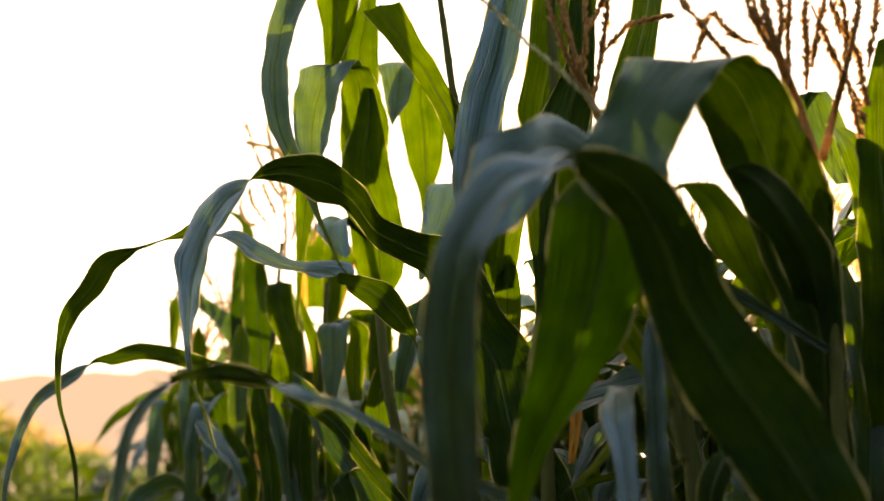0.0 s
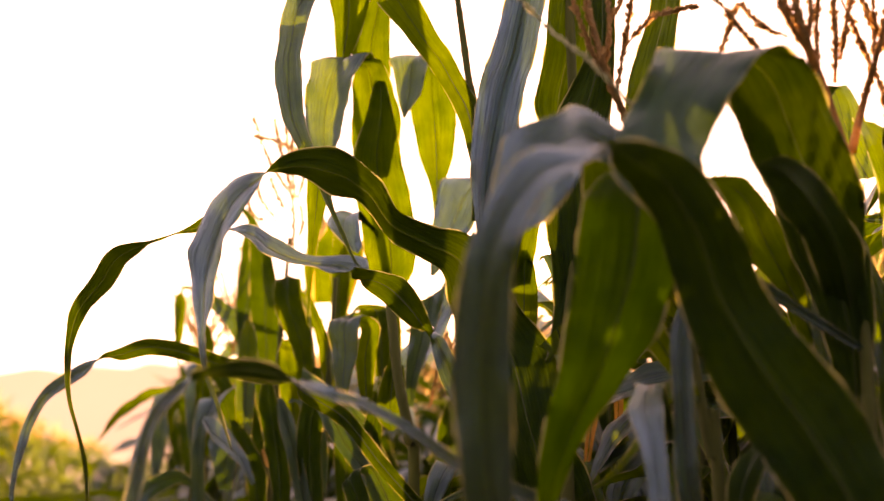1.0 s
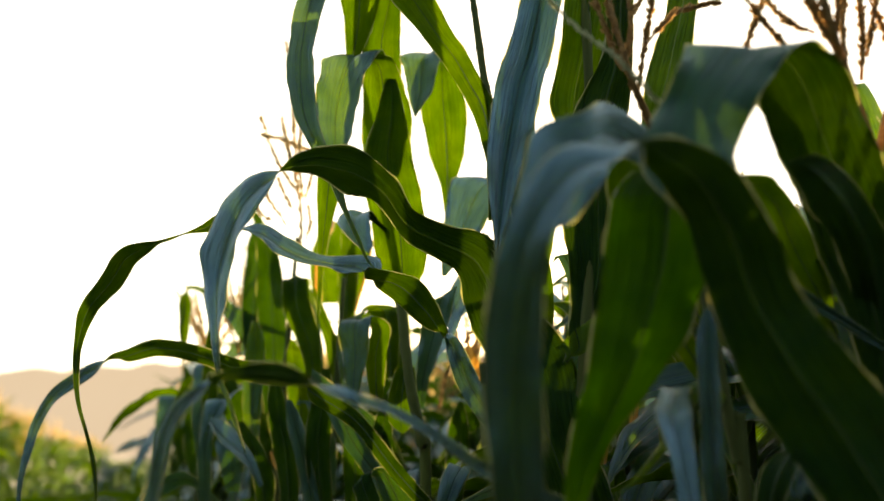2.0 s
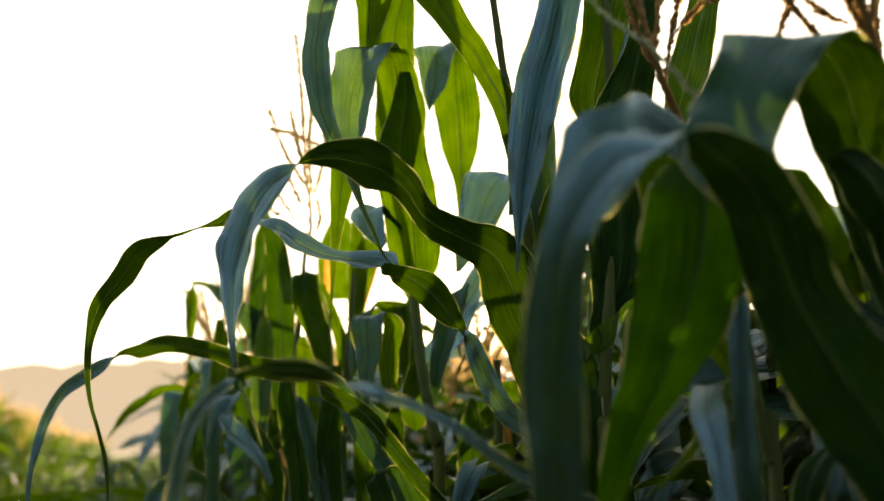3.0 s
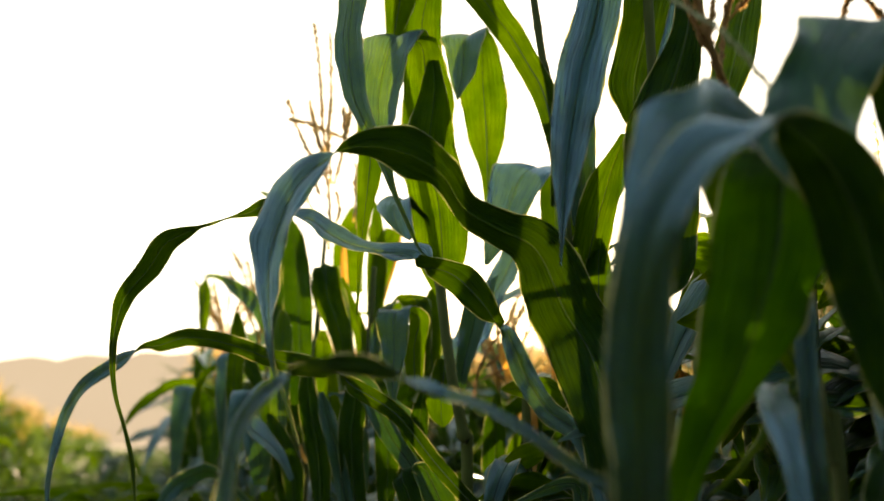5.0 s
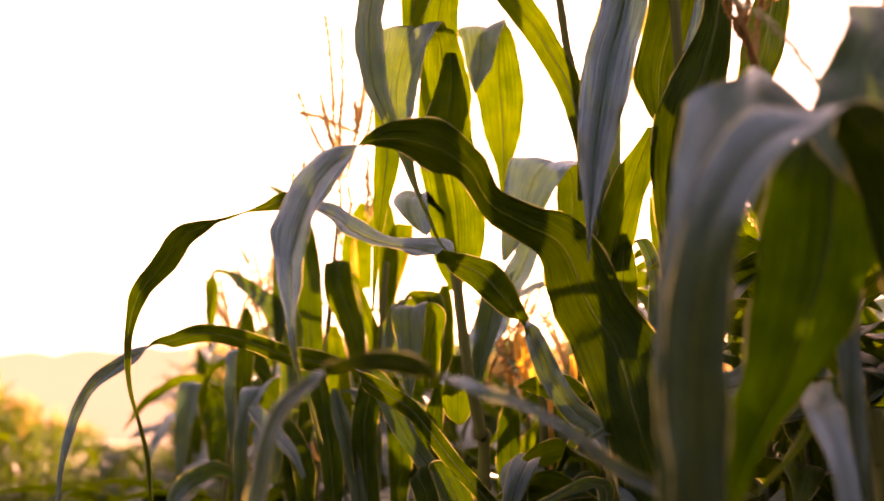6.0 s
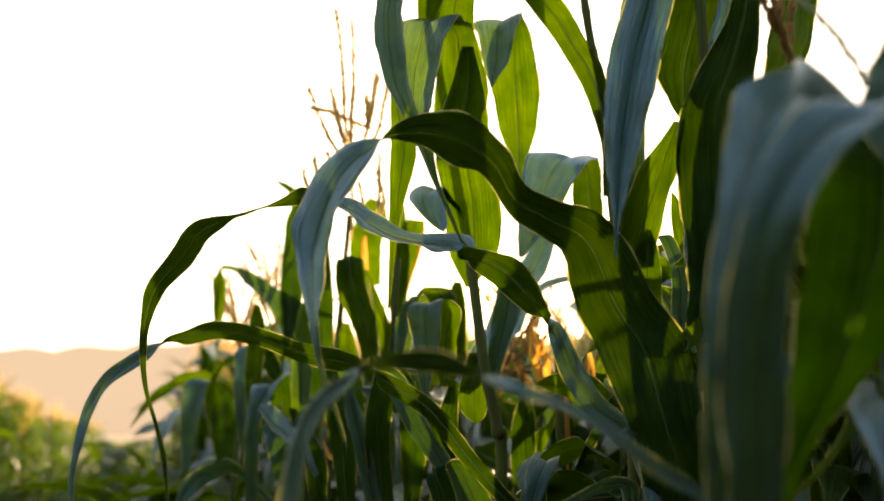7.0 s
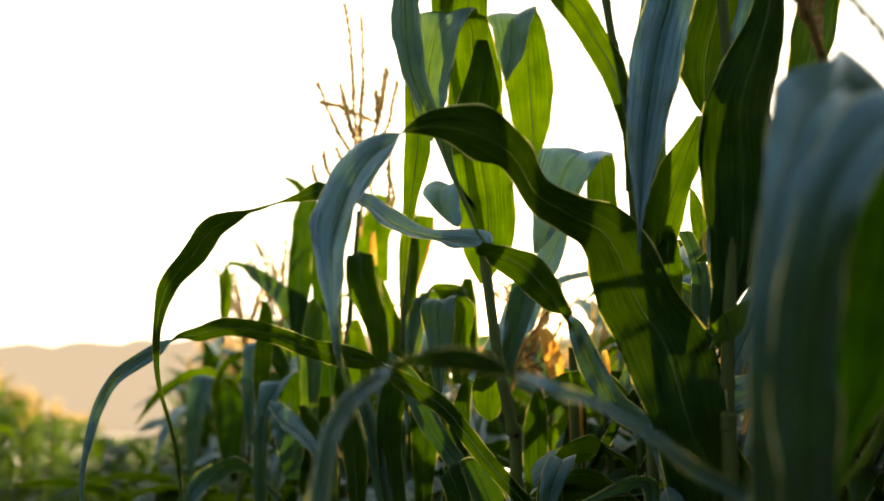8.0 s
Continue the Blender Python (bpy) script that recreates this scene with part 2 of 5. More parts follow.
def leaf(parent, stations, seed, steps=6, ripple=0.14, fold=0.44, face=1, label="", skins=None):
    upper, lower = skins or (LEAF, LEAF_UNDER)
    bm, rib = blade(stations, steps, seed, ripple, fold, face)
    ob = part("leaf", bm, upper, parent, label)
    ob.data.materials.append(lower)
    ob.data.materials.append(LIT_MARGIN)
    part("midrib", rib, RIB, ob)
    return ob


def dry_leaf(parent, stations, seed):
    """A withered leaf, straw-coloured, curled along its length."""
    bm, rib = blade(stations, 5, seed, 0.3, 0.7)
    rib.free()
    ob = part("dry_leaf", bm, DRY, parent, "withered straw-coloured leaf")
    for _ in range(2):
        ob.data.materials.append(DRY)
    return ob


def plant_base(x, y, label, group="maize plants"):
    ob = new("maize_plant")
    ob.location = (x, y, 0)
    return tagged(ob, label, "maize plant", group)


def stalk(parent, pts):
    """A jointed stalk that thickens at its nodes, from points of (x, y, z, radius)."""
    P = np.array(pts, float)
    bm, line, rad = bmesh.new(), [], []
    n = 108
    for i in range(n + 1):
        q = spline(P, i / n * (len(P) - 1))
        line.append(Vector(q[:3]))
        rad.append(q[3] * (1.13, 1.05, 0.98, 1, 1, 1, 1, 1, 1, 1, 1, 1.04)[i % 12])
    tube(bm, line, rad, 10)
    return part("stalk", bm, STALK, parent)


def spikelets(bm, line, rnd, count, lo=0.15, size=1.0):
    """Small pointed flowers along a thin branch: crossed papery husks."""
    n = len(line) - 1
    for _ in range(count):
        f = rnd.uniform(lo, 1)
        k = min(int(f * n), n - 1)
        p = line[k].lerp(line[k + 1], f * n - k)
        d = (line[k + 1] - line[k]).normalized()
        side = Vector((rnd.uniform(-1, 1), rnd.uniform(-1, 1), rnd.uniform(-1, 1)))
        d2 = (d + side * 0.45).normalized()
        w = d2.orthogonal().normalized() * 0.0028 * size
        w2 = d2.cross(w)
        q = p + d2 * rnd.uniform(0.007, 0.013) * size
        m = p.lerp(q, 0.5)
        ring = [bm.verts.new(m + s) for s in (w, w2, -w, -w2)]
        a, e = bm.verts.new(p), bm.verts.new(q)
        for j in range(2):
            bm.faces.new((a, ring[j], e, ring[j + 2]))


def branching_tassel(parent, branches, seed, size, mat):
    """A tassel with given branches, each a radius and the points along it."""
    rnd = random.Random(seed)
    bm = bmesh.new()
    for r, pts in branches:
        P = np.array(pts, float)
        n = (len(P) - 1) * 5
        line = [Vector(spline(P, i / 5)) for i in range(n + 1)]
        tube(bm, line, [r * 0.8 * size * (1 - 0.6 * i / n) for i in range(n + 1)], 6)
        length = sum((line[i + 1] - line[i]).length for i in range(n))
        spikelets(bm, line, rnd, int(length / 0.0015), 0.12, size)
    return part("tassel", bm, mat, parent, {TASSEL: "dry golden maize tassel", TASSEL_PALE: "pale green maize tassel"}.get(mat, "withered brown maize tassel"))


def tassel(parent, base, height, branches, seed, spread=0.5, lean=(0, 0), size=1.0):
    """A dry male flower: a spike and thin branches set with small spikelets."""
    rnd = random.Random(seed)
    bm = bmesh.new()
    base = Vector(base)
    for b in range(branches + 1):
        az = rnd.uniform(0, 6.283)
        out = 0 if b == 0 else spread * rnd.uniform(0.45, 1.0)
        length = height * (1.0 if b == 0 else rnd.uniform(0.55, 0.85))
        start = base + Vector((lean[0], lean[1], 1)) * (0 if b == 0 else rnd.uniform(0, 0.3) * height)
        droop = rnd.uniform(0.1, 0.55) if b else 0.05
        line = []
        for i in range(9):
            f = i / 8
            side = out * length * (f + 0.25 * f * f)
            z = length * (f - droop * f * f * out)
            line.append(start + Vector((math.cos(az) * side + lean[0] * z, math.sin(az) * side + lean[1] * z, z)))
        tube(bm, line, [(0.0022 - 0.0013 * i / 8) * size for i in range(9)], 5)
        spikelets(bm, line, rnd, int(length * size / 0.007), 0.15, size)
    return part("tassel", bm, TASSEL, parent, "dry golden-brown maize tassel")


def arch_stations(base, azimuth, length, rise, droop, width, seed, n=11):
    """Stations of a leaf that leaves the stalk steeply, arches over and hangs."""
    rnd = random.Random(seed)
    p, out = Vector(base), []
    tw, az = rnd.uniform(-0.6, 0.6), azimuth
    bend, sharp = rnd.uniform(0.22, 0.5), rnd.uniform(0.06, 0.2)
    for i in range(n):
        f = i / (n - 1)
        ang = rise - droop / (1 + math.exp(-(f - bend) / sharp)) - 0.3 * f
        half = 0.5 * width * min(1, 0.55 + 2.2 * f) * (1 - f ** 3.2) + 0.0006
        side = Vector((-math.sin(az), math.cos(az), 0))
        dirn = Vector((math.cos(az) * math.cos(ang), math.sin(az) * math.cos(ang), math.sin(ang)))
        nor = side.cross(dirn)
        a = tw * f * 2.2 + rnd.uniform(-0.15, 0.15)
        w = (side * math.cos(a) + nor * math.sin(a)) * half
        out.append((*p, *w))
        p = p + dirn * (length / (n - 1))
        az += rnd.uniform(-0.12, 0.12)
    return out


def grown_plant(x, y, height, seed, label, leaves=11, tassels=True, low=0.25, reach=1.0, skins=None):
    """A whole maize plant with leaves in two ranks."""
    rnd = random.Random(seed)
    ob = plant_base(x, y, label)
    lx, ly = rnd.uniform(-0.06, 0.06), rnd.uniform(-0.06, 0.06)
    stalk(ob, [(x, y, 0, 0.013), (x + lx * 0.3, y + ly * 0.3, height * 0.4, 0.011), (x + lx, y + ly, height, 0.005)])
    az = rnd.uniform(0, 6.28)
    for i in range(leaves):
        f = low + (0.96 - low) * i / (leaves - 1)
        z = height * f
        k = f
        length = reach * rnd.uniform(0.62, 0.85) * (1.0 if f < 0.75 else 1.2 - f * 0.35)
        width = rnd.uniform(0.08, 0.105)
        st = arch_stations((x + lx * k * k, y + ly * k * k, z), az + (math.pi if i % 2 else 0) + rnd.uniform(-0.5, 0.5), length,
                           radians(rnd.uniform(66, 86)), radians(rnd.uniform(70, 145)) * (1.0 if f < 0.9 else 0.8), width, seed * 31 + i)
        leaf(ob, st, seed * 57 + i, 2, skins=skins)
    if tassels:
        tassel(ob, (x + lx, y + ly, height), rnd.uniform(0.26, 0.36), rnd.randint(8, 13), seed + 5)
    return ob


# -- leaf stations --
# each blade, from its sheath to its tip: a point of the midrib and the vector to one margin; first, which side is the waxy one
LEAVES = {}
LEAVES['hero', 'I'] = 1, [
    (0.092, 1.520, 1.577, 0.032, 0.000, 0.005),
    (0.100, 1.480, 1.638, 0.031, 0.000, 0.005),
    (0.109, 1.440, 1.683, 0.035, 0.000, 0.009),
    (0.120, 1.410, 1.730, 0.025, 0.000, 0.013),
    (0.136, 1.390, 1.774, 0.007, 0.000, 0.000),
]
LEAVES['hero', 'I2'] = 1, [
    (0.069, 1.500, 1.624, 0.013, 0.000, 0.000),
    (0.067, 1.500, 1.665, 0.012, 0.000, 0.000),
    (0.072, 1.500, 1.704, 0.011, 0.000, 0.000),
    (0.076, 1.500, 1.736, 0.002, 0.000, 0.000),
]
LEAVES['hero', 'K2'] = -1, [
    (0.145, 1.360, 1.488, -0.030, 0.016, -0.025),
    (0.151, 1.370, 1.463, -0.019, 0.008, -0.007),
    (0.140, 1.380, 1.451, -0.014, 0.000, -0.006),
]
LEAVES['right', 'X'] = -1, [
    (0.459, 1.180, 1.425, -0.022, 0.000, 0.000),
    (0.424, 1.150, 1.487, -0.017, 0.000, 0.007),
    (0.377, 1.120, 1.562, -0.035, 0.000, 0.000),
    (0.350, 1.090, 1.601, -0.020, 0.000, -0.011),
    (0.313, 1.060, 1.620, -0.016, 0.007, -0.003),
    (0.283, 1.050, 1.615, 0.000, 0.003, -0.006),
    (0.282, 1.040, 1.574, -0.003, 0.002, -0.003),
]
LEAVES['hero', 'A'] = -1, [
    (0.160, 1.410, 1.095, -0.0210, 0.0060, -0.0010),
    (0.151, 1.415, 1.172, -0.0470, 0.0140, -0.0020),
    (0.144, 1.420, 1.235, -0.0590, 0.0170, -0.0020),
    (0.107, 1.407, 1.339, -0.0519, 0.0150, 0.0069),
    (0.083, 1.424, 1.445, -0.0648, 0.0200, 0.0036),
    (0.046, 1.427, 1.510, -0.0564, 0.0200, -0.0028),
    (0.005, 1.411, 1.596, -0.0333, 0.0200, -0.0190),
    (-0.052, 1.385, 1.623, -0.0164, 0.0200, -0.0195),
    (-0.103, 1.356, 1.644, -0.0131, 0.0200, -0.0122),
    (-0.134, 1.316, 1.679, -0.0134, 0.0200, -0.0138),
    (-0.166, 1.294, 1.698, -0.0100, 0.0250, -0.0264),
    (-0.191, 1.284, 1.705, -0.0038, 0.0300, -0.0245),
    (-0.228, 1.281, 1.712, -0.0011, 0.0250, -0.0156),
]
LEAVES['hero', 'A'][1].extend([
    (-0.260, 1.288, 1.712, 0.0018, 0.0150, -0.0074),
    (-0.281, 1.294, 1.708, 0.0013, 0.0050, -0.0006),
    (-0.300, 1.303, 1.697, -0.0070, 0.0100, 0.0124),
    (-0.325, 1.316, 1.683, -0.0200, 0.0150, 0.0194),
    (-0.348, 1.327, 1.655, -0.0252, 0.0200, 0.0173),
    (-0.366, 1.337, 1.611, -0.0293, 0.0200, 0.0072),
    (-0.375, 1.336, 1.565, -0.0243, 0.0150, 0.0084),
    (-0.370, 1.314, 1.512, -0.0158, 0.0100, 0.0014),
    (-0.361, 1.291, 1.458, -0.0060, 0.0050, -0.0012),
    (-0.354, 1.291, 1.411, -0.0034, 0.0000, -0.0007),
    (-0.339, 1.301, 1.371, -0.0027, 0.0000, -0.0007),
    (-0.320, 1.320, 1.310, -0.0010, 0.0000, -0.0004),
])
LEAVES['hero', 'B'] = -1, [
    (0.160, 1.410, 1.100, 0.0100, 0.0020, 0.0030),
    (0.135, 1.429, 1.177, 0.0230, 0.0040, 0.0060),
    (0.114, 1.445, 1.240, 0.0290, 0.0050, 0.0070),
    (0.066, 1.474, 1.335, 0.0018, 0.0000, 0.0179),
    (0.025, 1.484, 1.368, 0.0085, 0.0000, 0.0160),
    (-0.008, 1.489, 1.420, 0.0145, 0.0000, 0.0123),
    (-0.025, 1.488, 1.461, 0.0141, 0.0000, 0.0064),
    (-0.035, 1.490, 1.485, 0.0088, 0.0010, 0.0072),
    (-0.048, 1.486, 1.490, 0.0010, 0.0190, -0.0010),
    (-0.064, 1.478, 1.517, -0.0101, 0.0070, -0.0140),
    (-0.083, 1.476, 1.540, -0.0145, 0.0090, -0.0181),
    (-0.111, 1.479, 1.568, -0.0217, 0.0100, -0.0140),
    (-0.141, 1.486, 1.583, -0.0213, 0.0150, -0.0072),
    (-0.175, 1.502, 1.588, 0.0040, 0.0270, -0.0010),
    (-0.184, 1.516, 1.609, 0.0242, 0.0190, 0.0167),
    (-0.237, 1.503, 1.615, 0.0084, 0.0150, 0.0143),
    (-0.278, 1.493, 1.623, 0.0057, 0.0150, 0.0134),
    (-0.312, 1.478, 1.637, 0.0052, 0.0150, 0.0157),
]
LEAVES['hero', 'B'][1].extend([
    (-0.339, 1.463, 1.655, -0.0024, 0.0100, 0.0153),
    (-0.373, 1.461, 1.661, -0.0016, 0.0150, 0.0065),
    (-0.413, 1.472, 1.676, -0.0009, 0.0050, -0.0125),
    (-0.441, 1.489, 1.670, 0.0030, 0.0050, -0.0060),
    (-0.471, 1.500, 1.665, -0.0007, 0.0050, -0.0013),
    (-0.501, 1.510, 1.657, -0.0004, 0.0050, -0.0009),
    (-0.526, 1.520, 1.653, 0.0004, 0.0050, -0.0014),
    (-0.552, 1.528, 1.644, 0.0069, 0.0100, -0.0064),
    (-0.583, 1.537, 1.629, 0.0118, 0.0100, -0.0104),
    (-0.613, 1.556, 1.591, 0.0149, 0.0075, -0.0099),
    (-0.652, 1.572, 1.548, 0.0141, 0.0050, -0.0021),
    (-0.666, 1.578, 1.496, 0.0074, 0.0025, -0.0031),
    (-0.667, 1.579, 1.448, 0.0057, 0.0000, -0.0008),
    (-0.658, 1.579, 1.392, 0.0038, 0.0000, 0.0009),
    (-0.638, 1.579, 1.337, 0.0029, 0.0000, 0.0009),
    (-0.622, 1.579, 1.285, 0.0037, 0.0000, 0.0021),
    (-0.610, 1.569, 1.230, 0.0025, 0.0000, 0.0000),
    (-0.599, 1.560, 1.175, 0.0008, 0.0000, 0.0000),
])
LEAVES['hero', 'K'] = 1, [
    (0.188, 1.442, 2.173, -0.006, 0.000, -0.000),
    (0.224, 1.364, 2.234, -0.013, 0.000, -0.000),
    (0.253, 1.300, 2.193, -0.016, 0.000, -0.000),
    (0.234, 1.300, 2.077, -0.021, 0.000, -0.000),
    (0.223, 1.310, 1.997, -0.022, 0.000, -0.000),
    (0.221, 1.330, 1.922, -0.022, 0.000, -0.000),
    (0.206, 1.345, 1.858, -0.035, 0.000, 0.003),
    (0.183, 1.360, 1.782, -0.046, 0.000, 0.009),
    (0.188, 1.380, 1.721, -0.056, 0.000, 0.020),
    (0.191, 1.395, 1.650, -0.054, 0.000, 0.013),
    (0.188, 1.405, 1.567, -0.042, 0.000, 0.009),
    (0.171, 1.410, 1.528, -0.023, 0.000, 0.002),
    (0.158, 1.415, 1.493, -0.015, 0.000, 0.002),
    (0.144, 1.420, 1.459, -0.004, 0.000, 0.003),
    (0.139, 1.420, 1.444, -0.001, 0.000, 0.001),
]
LEAVES['hero', 'Wt'] = 1, [
    (0.187, 1.446, 2.283, -0.006, 0.000, -0.000),
    (0.307, 1.443, 2.344, -0.014, 0.000, -0.000),
    (0.404, 1.440, 2.303, -0.018, 0.000, -0.000),
    (0.372, 1.430, 2.166, -0.026, -0.000, -0.001),
    (0.350, 1.420, 2.045, -0.026, 0.000, -0.001),
    (0.328, 1.410, 1.965, -0.030, 0.000, -0.001),
    (0.312, 1.400, 1.906, -0.034, 0.000, -0.001),
    (0.288, 1.400, 1.827, -0.021, 0.000, -0.000),
    (0.265, 1.400, 1.733, -0.006, 0.000, -0.000),
]
LEAVES['near', 'R'] = -1, [
    (0.464, 1.080, 1.093, -0.0140, 0.0040, -0.0030),
    (0.409, 0.973, 1.170, -0.0320, 0.0100, -0.0070),
    (0.364, 0.885, 1.233, -0.0400, 0.0120, -0.0090),
    (0.314, 0.880, 1.326, -0.0490, 0.0150, -0.0130),
    (0.277, 0.875, 1.379, -0.0470, 0.0140, -0.0120),
    (0.238, 0.867, 1.446, -0.0350, 0.0150, -0.0090),
    (0.213, 0.844, 1.503, -0.0375, 0.0150, 0.0059),
    (0.178, 0.816, 1.547, -0.0286, 0.0100, -0.0075),
    (0.140, 0.779, 1.556, -0.0150, 0.0100, -0.0082),
]
LEAVES['near', 'R'][1].extend([
    (0.112, 0.745, 1.555, 0.0031, 0.0150, 0.0018),
    (0.087, 0.737, 1.542, 0.0036, 0.0100, 0.0094),
    (0.056, 0.740, 1.534, -0.0026, 0.0100, 0.0228),
    (0.030, 0.745, 1.504, -0.0112, 0.0050, 0.0209),
    (0.012, 0.754, 1.459, -0.0200, 0.0000, 0.0073),
    (0.005, 0.770, 1.401, -0.0246, -0.0050, 0.0012),
    (0.005, 0.785, 1.345, -0.0242, -0.0050, -0.0010),
    (0.010, 0.804, 1.276, -0.0222, -0.0050, 0.0001),
    (0.016, 0.852, 1.186, -0.0122, 0.0000, -0.0001),
])
LEAVES['near', 'P'] = -1, [
    (0.464, 1.080, 1.197, -0.007, 0.000, 0.000),
    (0.472, 1.113, 1.274, -0.017, 0.000, 0.000),
    (0.478, 1.140, 1.337, -0.021, 0.000, 0.000),
    (0.462, 1.090, 1.443, -0.022, 0.000, 0.000),
    (0.435, 1.040, 1.509, -0.030, 0.000, -0.007),
    (0.403, 1.000, 1.550, -0.028, 0.000, -0.010),
    (0.365, 0.970, 1.586, -0.023, 0.000, -0.018),
    (0.333, 0.955, 1.606, -0.011, 0.007, -0.011),
    (0.311, 0.950, 1.606, 0.001, 0.001, -0.003),
]
LEAVES['right', 'V'] = 1, [
    (0.650, 1.350, 1.103, -0.007, 0.000, 0.000),
    (0.532, 1.240, 1.180, -0.015, 0.000, 0.000),
    (0.437, 1.150, 1.243, -0.019, 0.000, 0.000),
    (0.449, 1.150, 1.383, -0.016, 0.000, 0.004),
    (0.450, 1.150, 1.480, -0.016, 0.000, 0.000),
    (0.442, 1.150, 1.569, -0.018, 0.000, 0.000),
    (0.422, 1.130, 1.590, -0.011, 0.000, -0.004),
]
LEAVES['right', 'V2'] = 1, [
    (0.649, 1.350, 1.098, -0.010, 0.000, 0.000),
    (0.604, 1.295, 1.175, -0.024, 0.000, 0.000),
    (0.566, 1.250, 1.238, -0.030, 0.000, 0.000),
    (0.582, 1.250, 1.386, -0.027, 0.000, 0.000),
    (0.575, 1.250, 1.503, -0.019, 0.000, 0.008),
    (0.564, 1.250, 1.567, -0.006, 0.000, 0.000),
]
LEAVES['right', 'V3'] = -1, [
    (0.653, 1.350, 1.243, -0.013, 0.000, 0.000),
    (0.622, 1.268, 1.320, -0.030, 0.000, 0.000),
    (0.596, 1.200, 1.383, -0.037, 0.000, 0.000),
    (0.605, 1.200, 1.533, -0.038, 0.000, 0.000),
    (0.609, 1.200, 1.693, -0.029, 0.000, 0.000),
    (0.620, 1.200, 1.810, -0.028, 0.000, -0.034),
    (0.637, 1.200, 1.892, -0.009, 0.000, -0.004),
]
LEAVES['right', 'W'] = 1, [
    (0.650, 1.350, 1.108, -0.008, 0.000, -0.002),
    (0.519, 1.290, 1.185, -0.017, 0.000, -0.004),
    (0.412, 1.240, 1.248, -0.022, 0.000, -0.005),
    (0.424, 1.270, 1.291, -0.026, 0.000, -0.008),
    (0.453, 1.320, 1.321, -0.009, 0.008, -0.004),
    (0.435, 1.350, 1.294, -0.005, 0.009, -0.013),
    (0.423, 1.370, 1.263, -0.006, 0.000, -0.008),
    (0.412, 1.370, 1.225, -0.003, 0.000, -0.000),
]
LEAVES['near', 'Rf'] = 1, [
    (0.469, 1.080, 1.423, -0.0080, 0.0000, -0.0000),
    (0.323, 1.036, 1.500, -0.0170, 0.0000, -0.0000),
    (0.203, 1.000, 1.563, -0.0220, 0.0000, -0.0000),
    (0.185, 0.974, 1.613, -0.0107, 0.0000, -0.0145),
    (0.160, 0.955, 1.627, -0.0062, 0.0000, -0.0199),
    (0.122, 0.926, 1.633, 0.0092, 0.0050, -0.0288),
    (0.093, 0.896, 1.612, 0.0159, 0.0100, -0.0235),
    (0.066, 0.880, 1.587, 0.0310, 0.0100, -0.0261),
    (0.048, 0.869, 1.548, 0.0251, 0.0050, -0.0236),
    (0.028, 0.855, 1.506, 0.0163, 0.0000, -0.0061),
    (0.015, 0.849, 1.442, 0.0166, 0.0000, 0.0002),
    (0.009, 0.854, 1.358, 0.0158, 0.0000, -0.0001),
    (0.015, 0.884, 1.274, 0.0149, 0.0000, -0.0001),
]
LEAVES['near2', 'T'] = 1, [
    (0.299, 1.120, 1.093, -0.0050, 0.0000, -0.0000),
    (0.236, 1.026, 1.170, -0.0110, 0.0000, -0.0000),
    (0.189, 0.946, 1.233, -0.0125, 0.0000, -0.0001),
    (0.190, 0.956, 1.268, -0.0112, 0.0000, -0.0008),
    (0.189, 0.972, 1.311, -0.0138, 0.0000, 0.0018),
    (0.187, 0.989, 1.342, -0.0183, 0.0000, 0.0034),
    (0.193, 1.013, 1.359, -0.0178, 0.0000, 0.0010),
    (0.203, 1.043, 1.375, -0.0164, 0.0000, 0.0008),
    (0.212, 1.065, 1.380, -0.0160, 0.0000, -0.0004),
    (0.222, 1.083, 1.358, -0.0149, 0.0000, -0.0001),
    (0.236, 1.089, 1.319, -0.0093, 0.0000, -0.0001),
]
LEAVES['near2', 'T3'] = 1, [
    (0.299, 1.120, 1.125, -0.005, 0.000, -0.000),
    (0.271, 1.087, 1.202, -0.011, 0.000, -0.000),
    (0.247, 1.060, 1.265, -0.014, 0.000, -0.000),
    (0.246, 1.060, 1.363, -0.012, 0.000, -0.000),
    (0.247, 1.060, 1.434, -0.013, 0.000, -0.002),
    (0.253, 1.060, 1.482, -0.005, 0.000, -0.008),
]
LEAVES['near2', 'U'] = 1, [
    (0.279, 1.082, 1.562, -0.0128, 0.0000, -0.0014),
    (0.238, 1.002, 1.603, -0.0238, 0.0000, -0.0033),
    (0.196, 0.931, 1.610, -0.0414, 0.0000, -0.0022),
    (0.172, 0.894, 1.563, -0.0549, 0.0000, 0.0008),
    (0.163, 0.895, 1.495, -0.0558, 0.0000, -0.0006),
    (0.149, 0.902, 1.444, -0.0503, 0.0000, -0.0057),
    (0.127, 0.913, 1.379, -0.0441, 0.0000, -0.0145),
    (0.099, 0.928, 1.320, -0.0267, 0.0000, -0.0110),
    (0.085, 0.940, 1.281, -0.0172, 0.0000, -0.0113),
    (0.073, 0.952, 1.240, -0.0105, 0.0000, -0.0050),
]
LEAVES['back', 'b2'] = -1, [
    (-0.184, 1.947, 1.422, -0.0139, 0.0000, -0.0000),
    (-0.188, 1.947, 1.510, -0.0227, 0.0000, -0.0000),
    (-0.179, 1.938, 1.570, -0.0209, 0.0000, -0.0000),
    (-0.227, 1.912, 1.574, -0.0340, 0.0000, -0.0087),
    (-0.226, 1.903, 1.505, -0.0261, 0.0000, -0.0000),
    (-0.228, 1.895, 1.450, -0.0157, 0.0000, -0.0000),
    (-0.225, 1.886, 1.380, -0.0017, 0.0000, -0.0000),
]
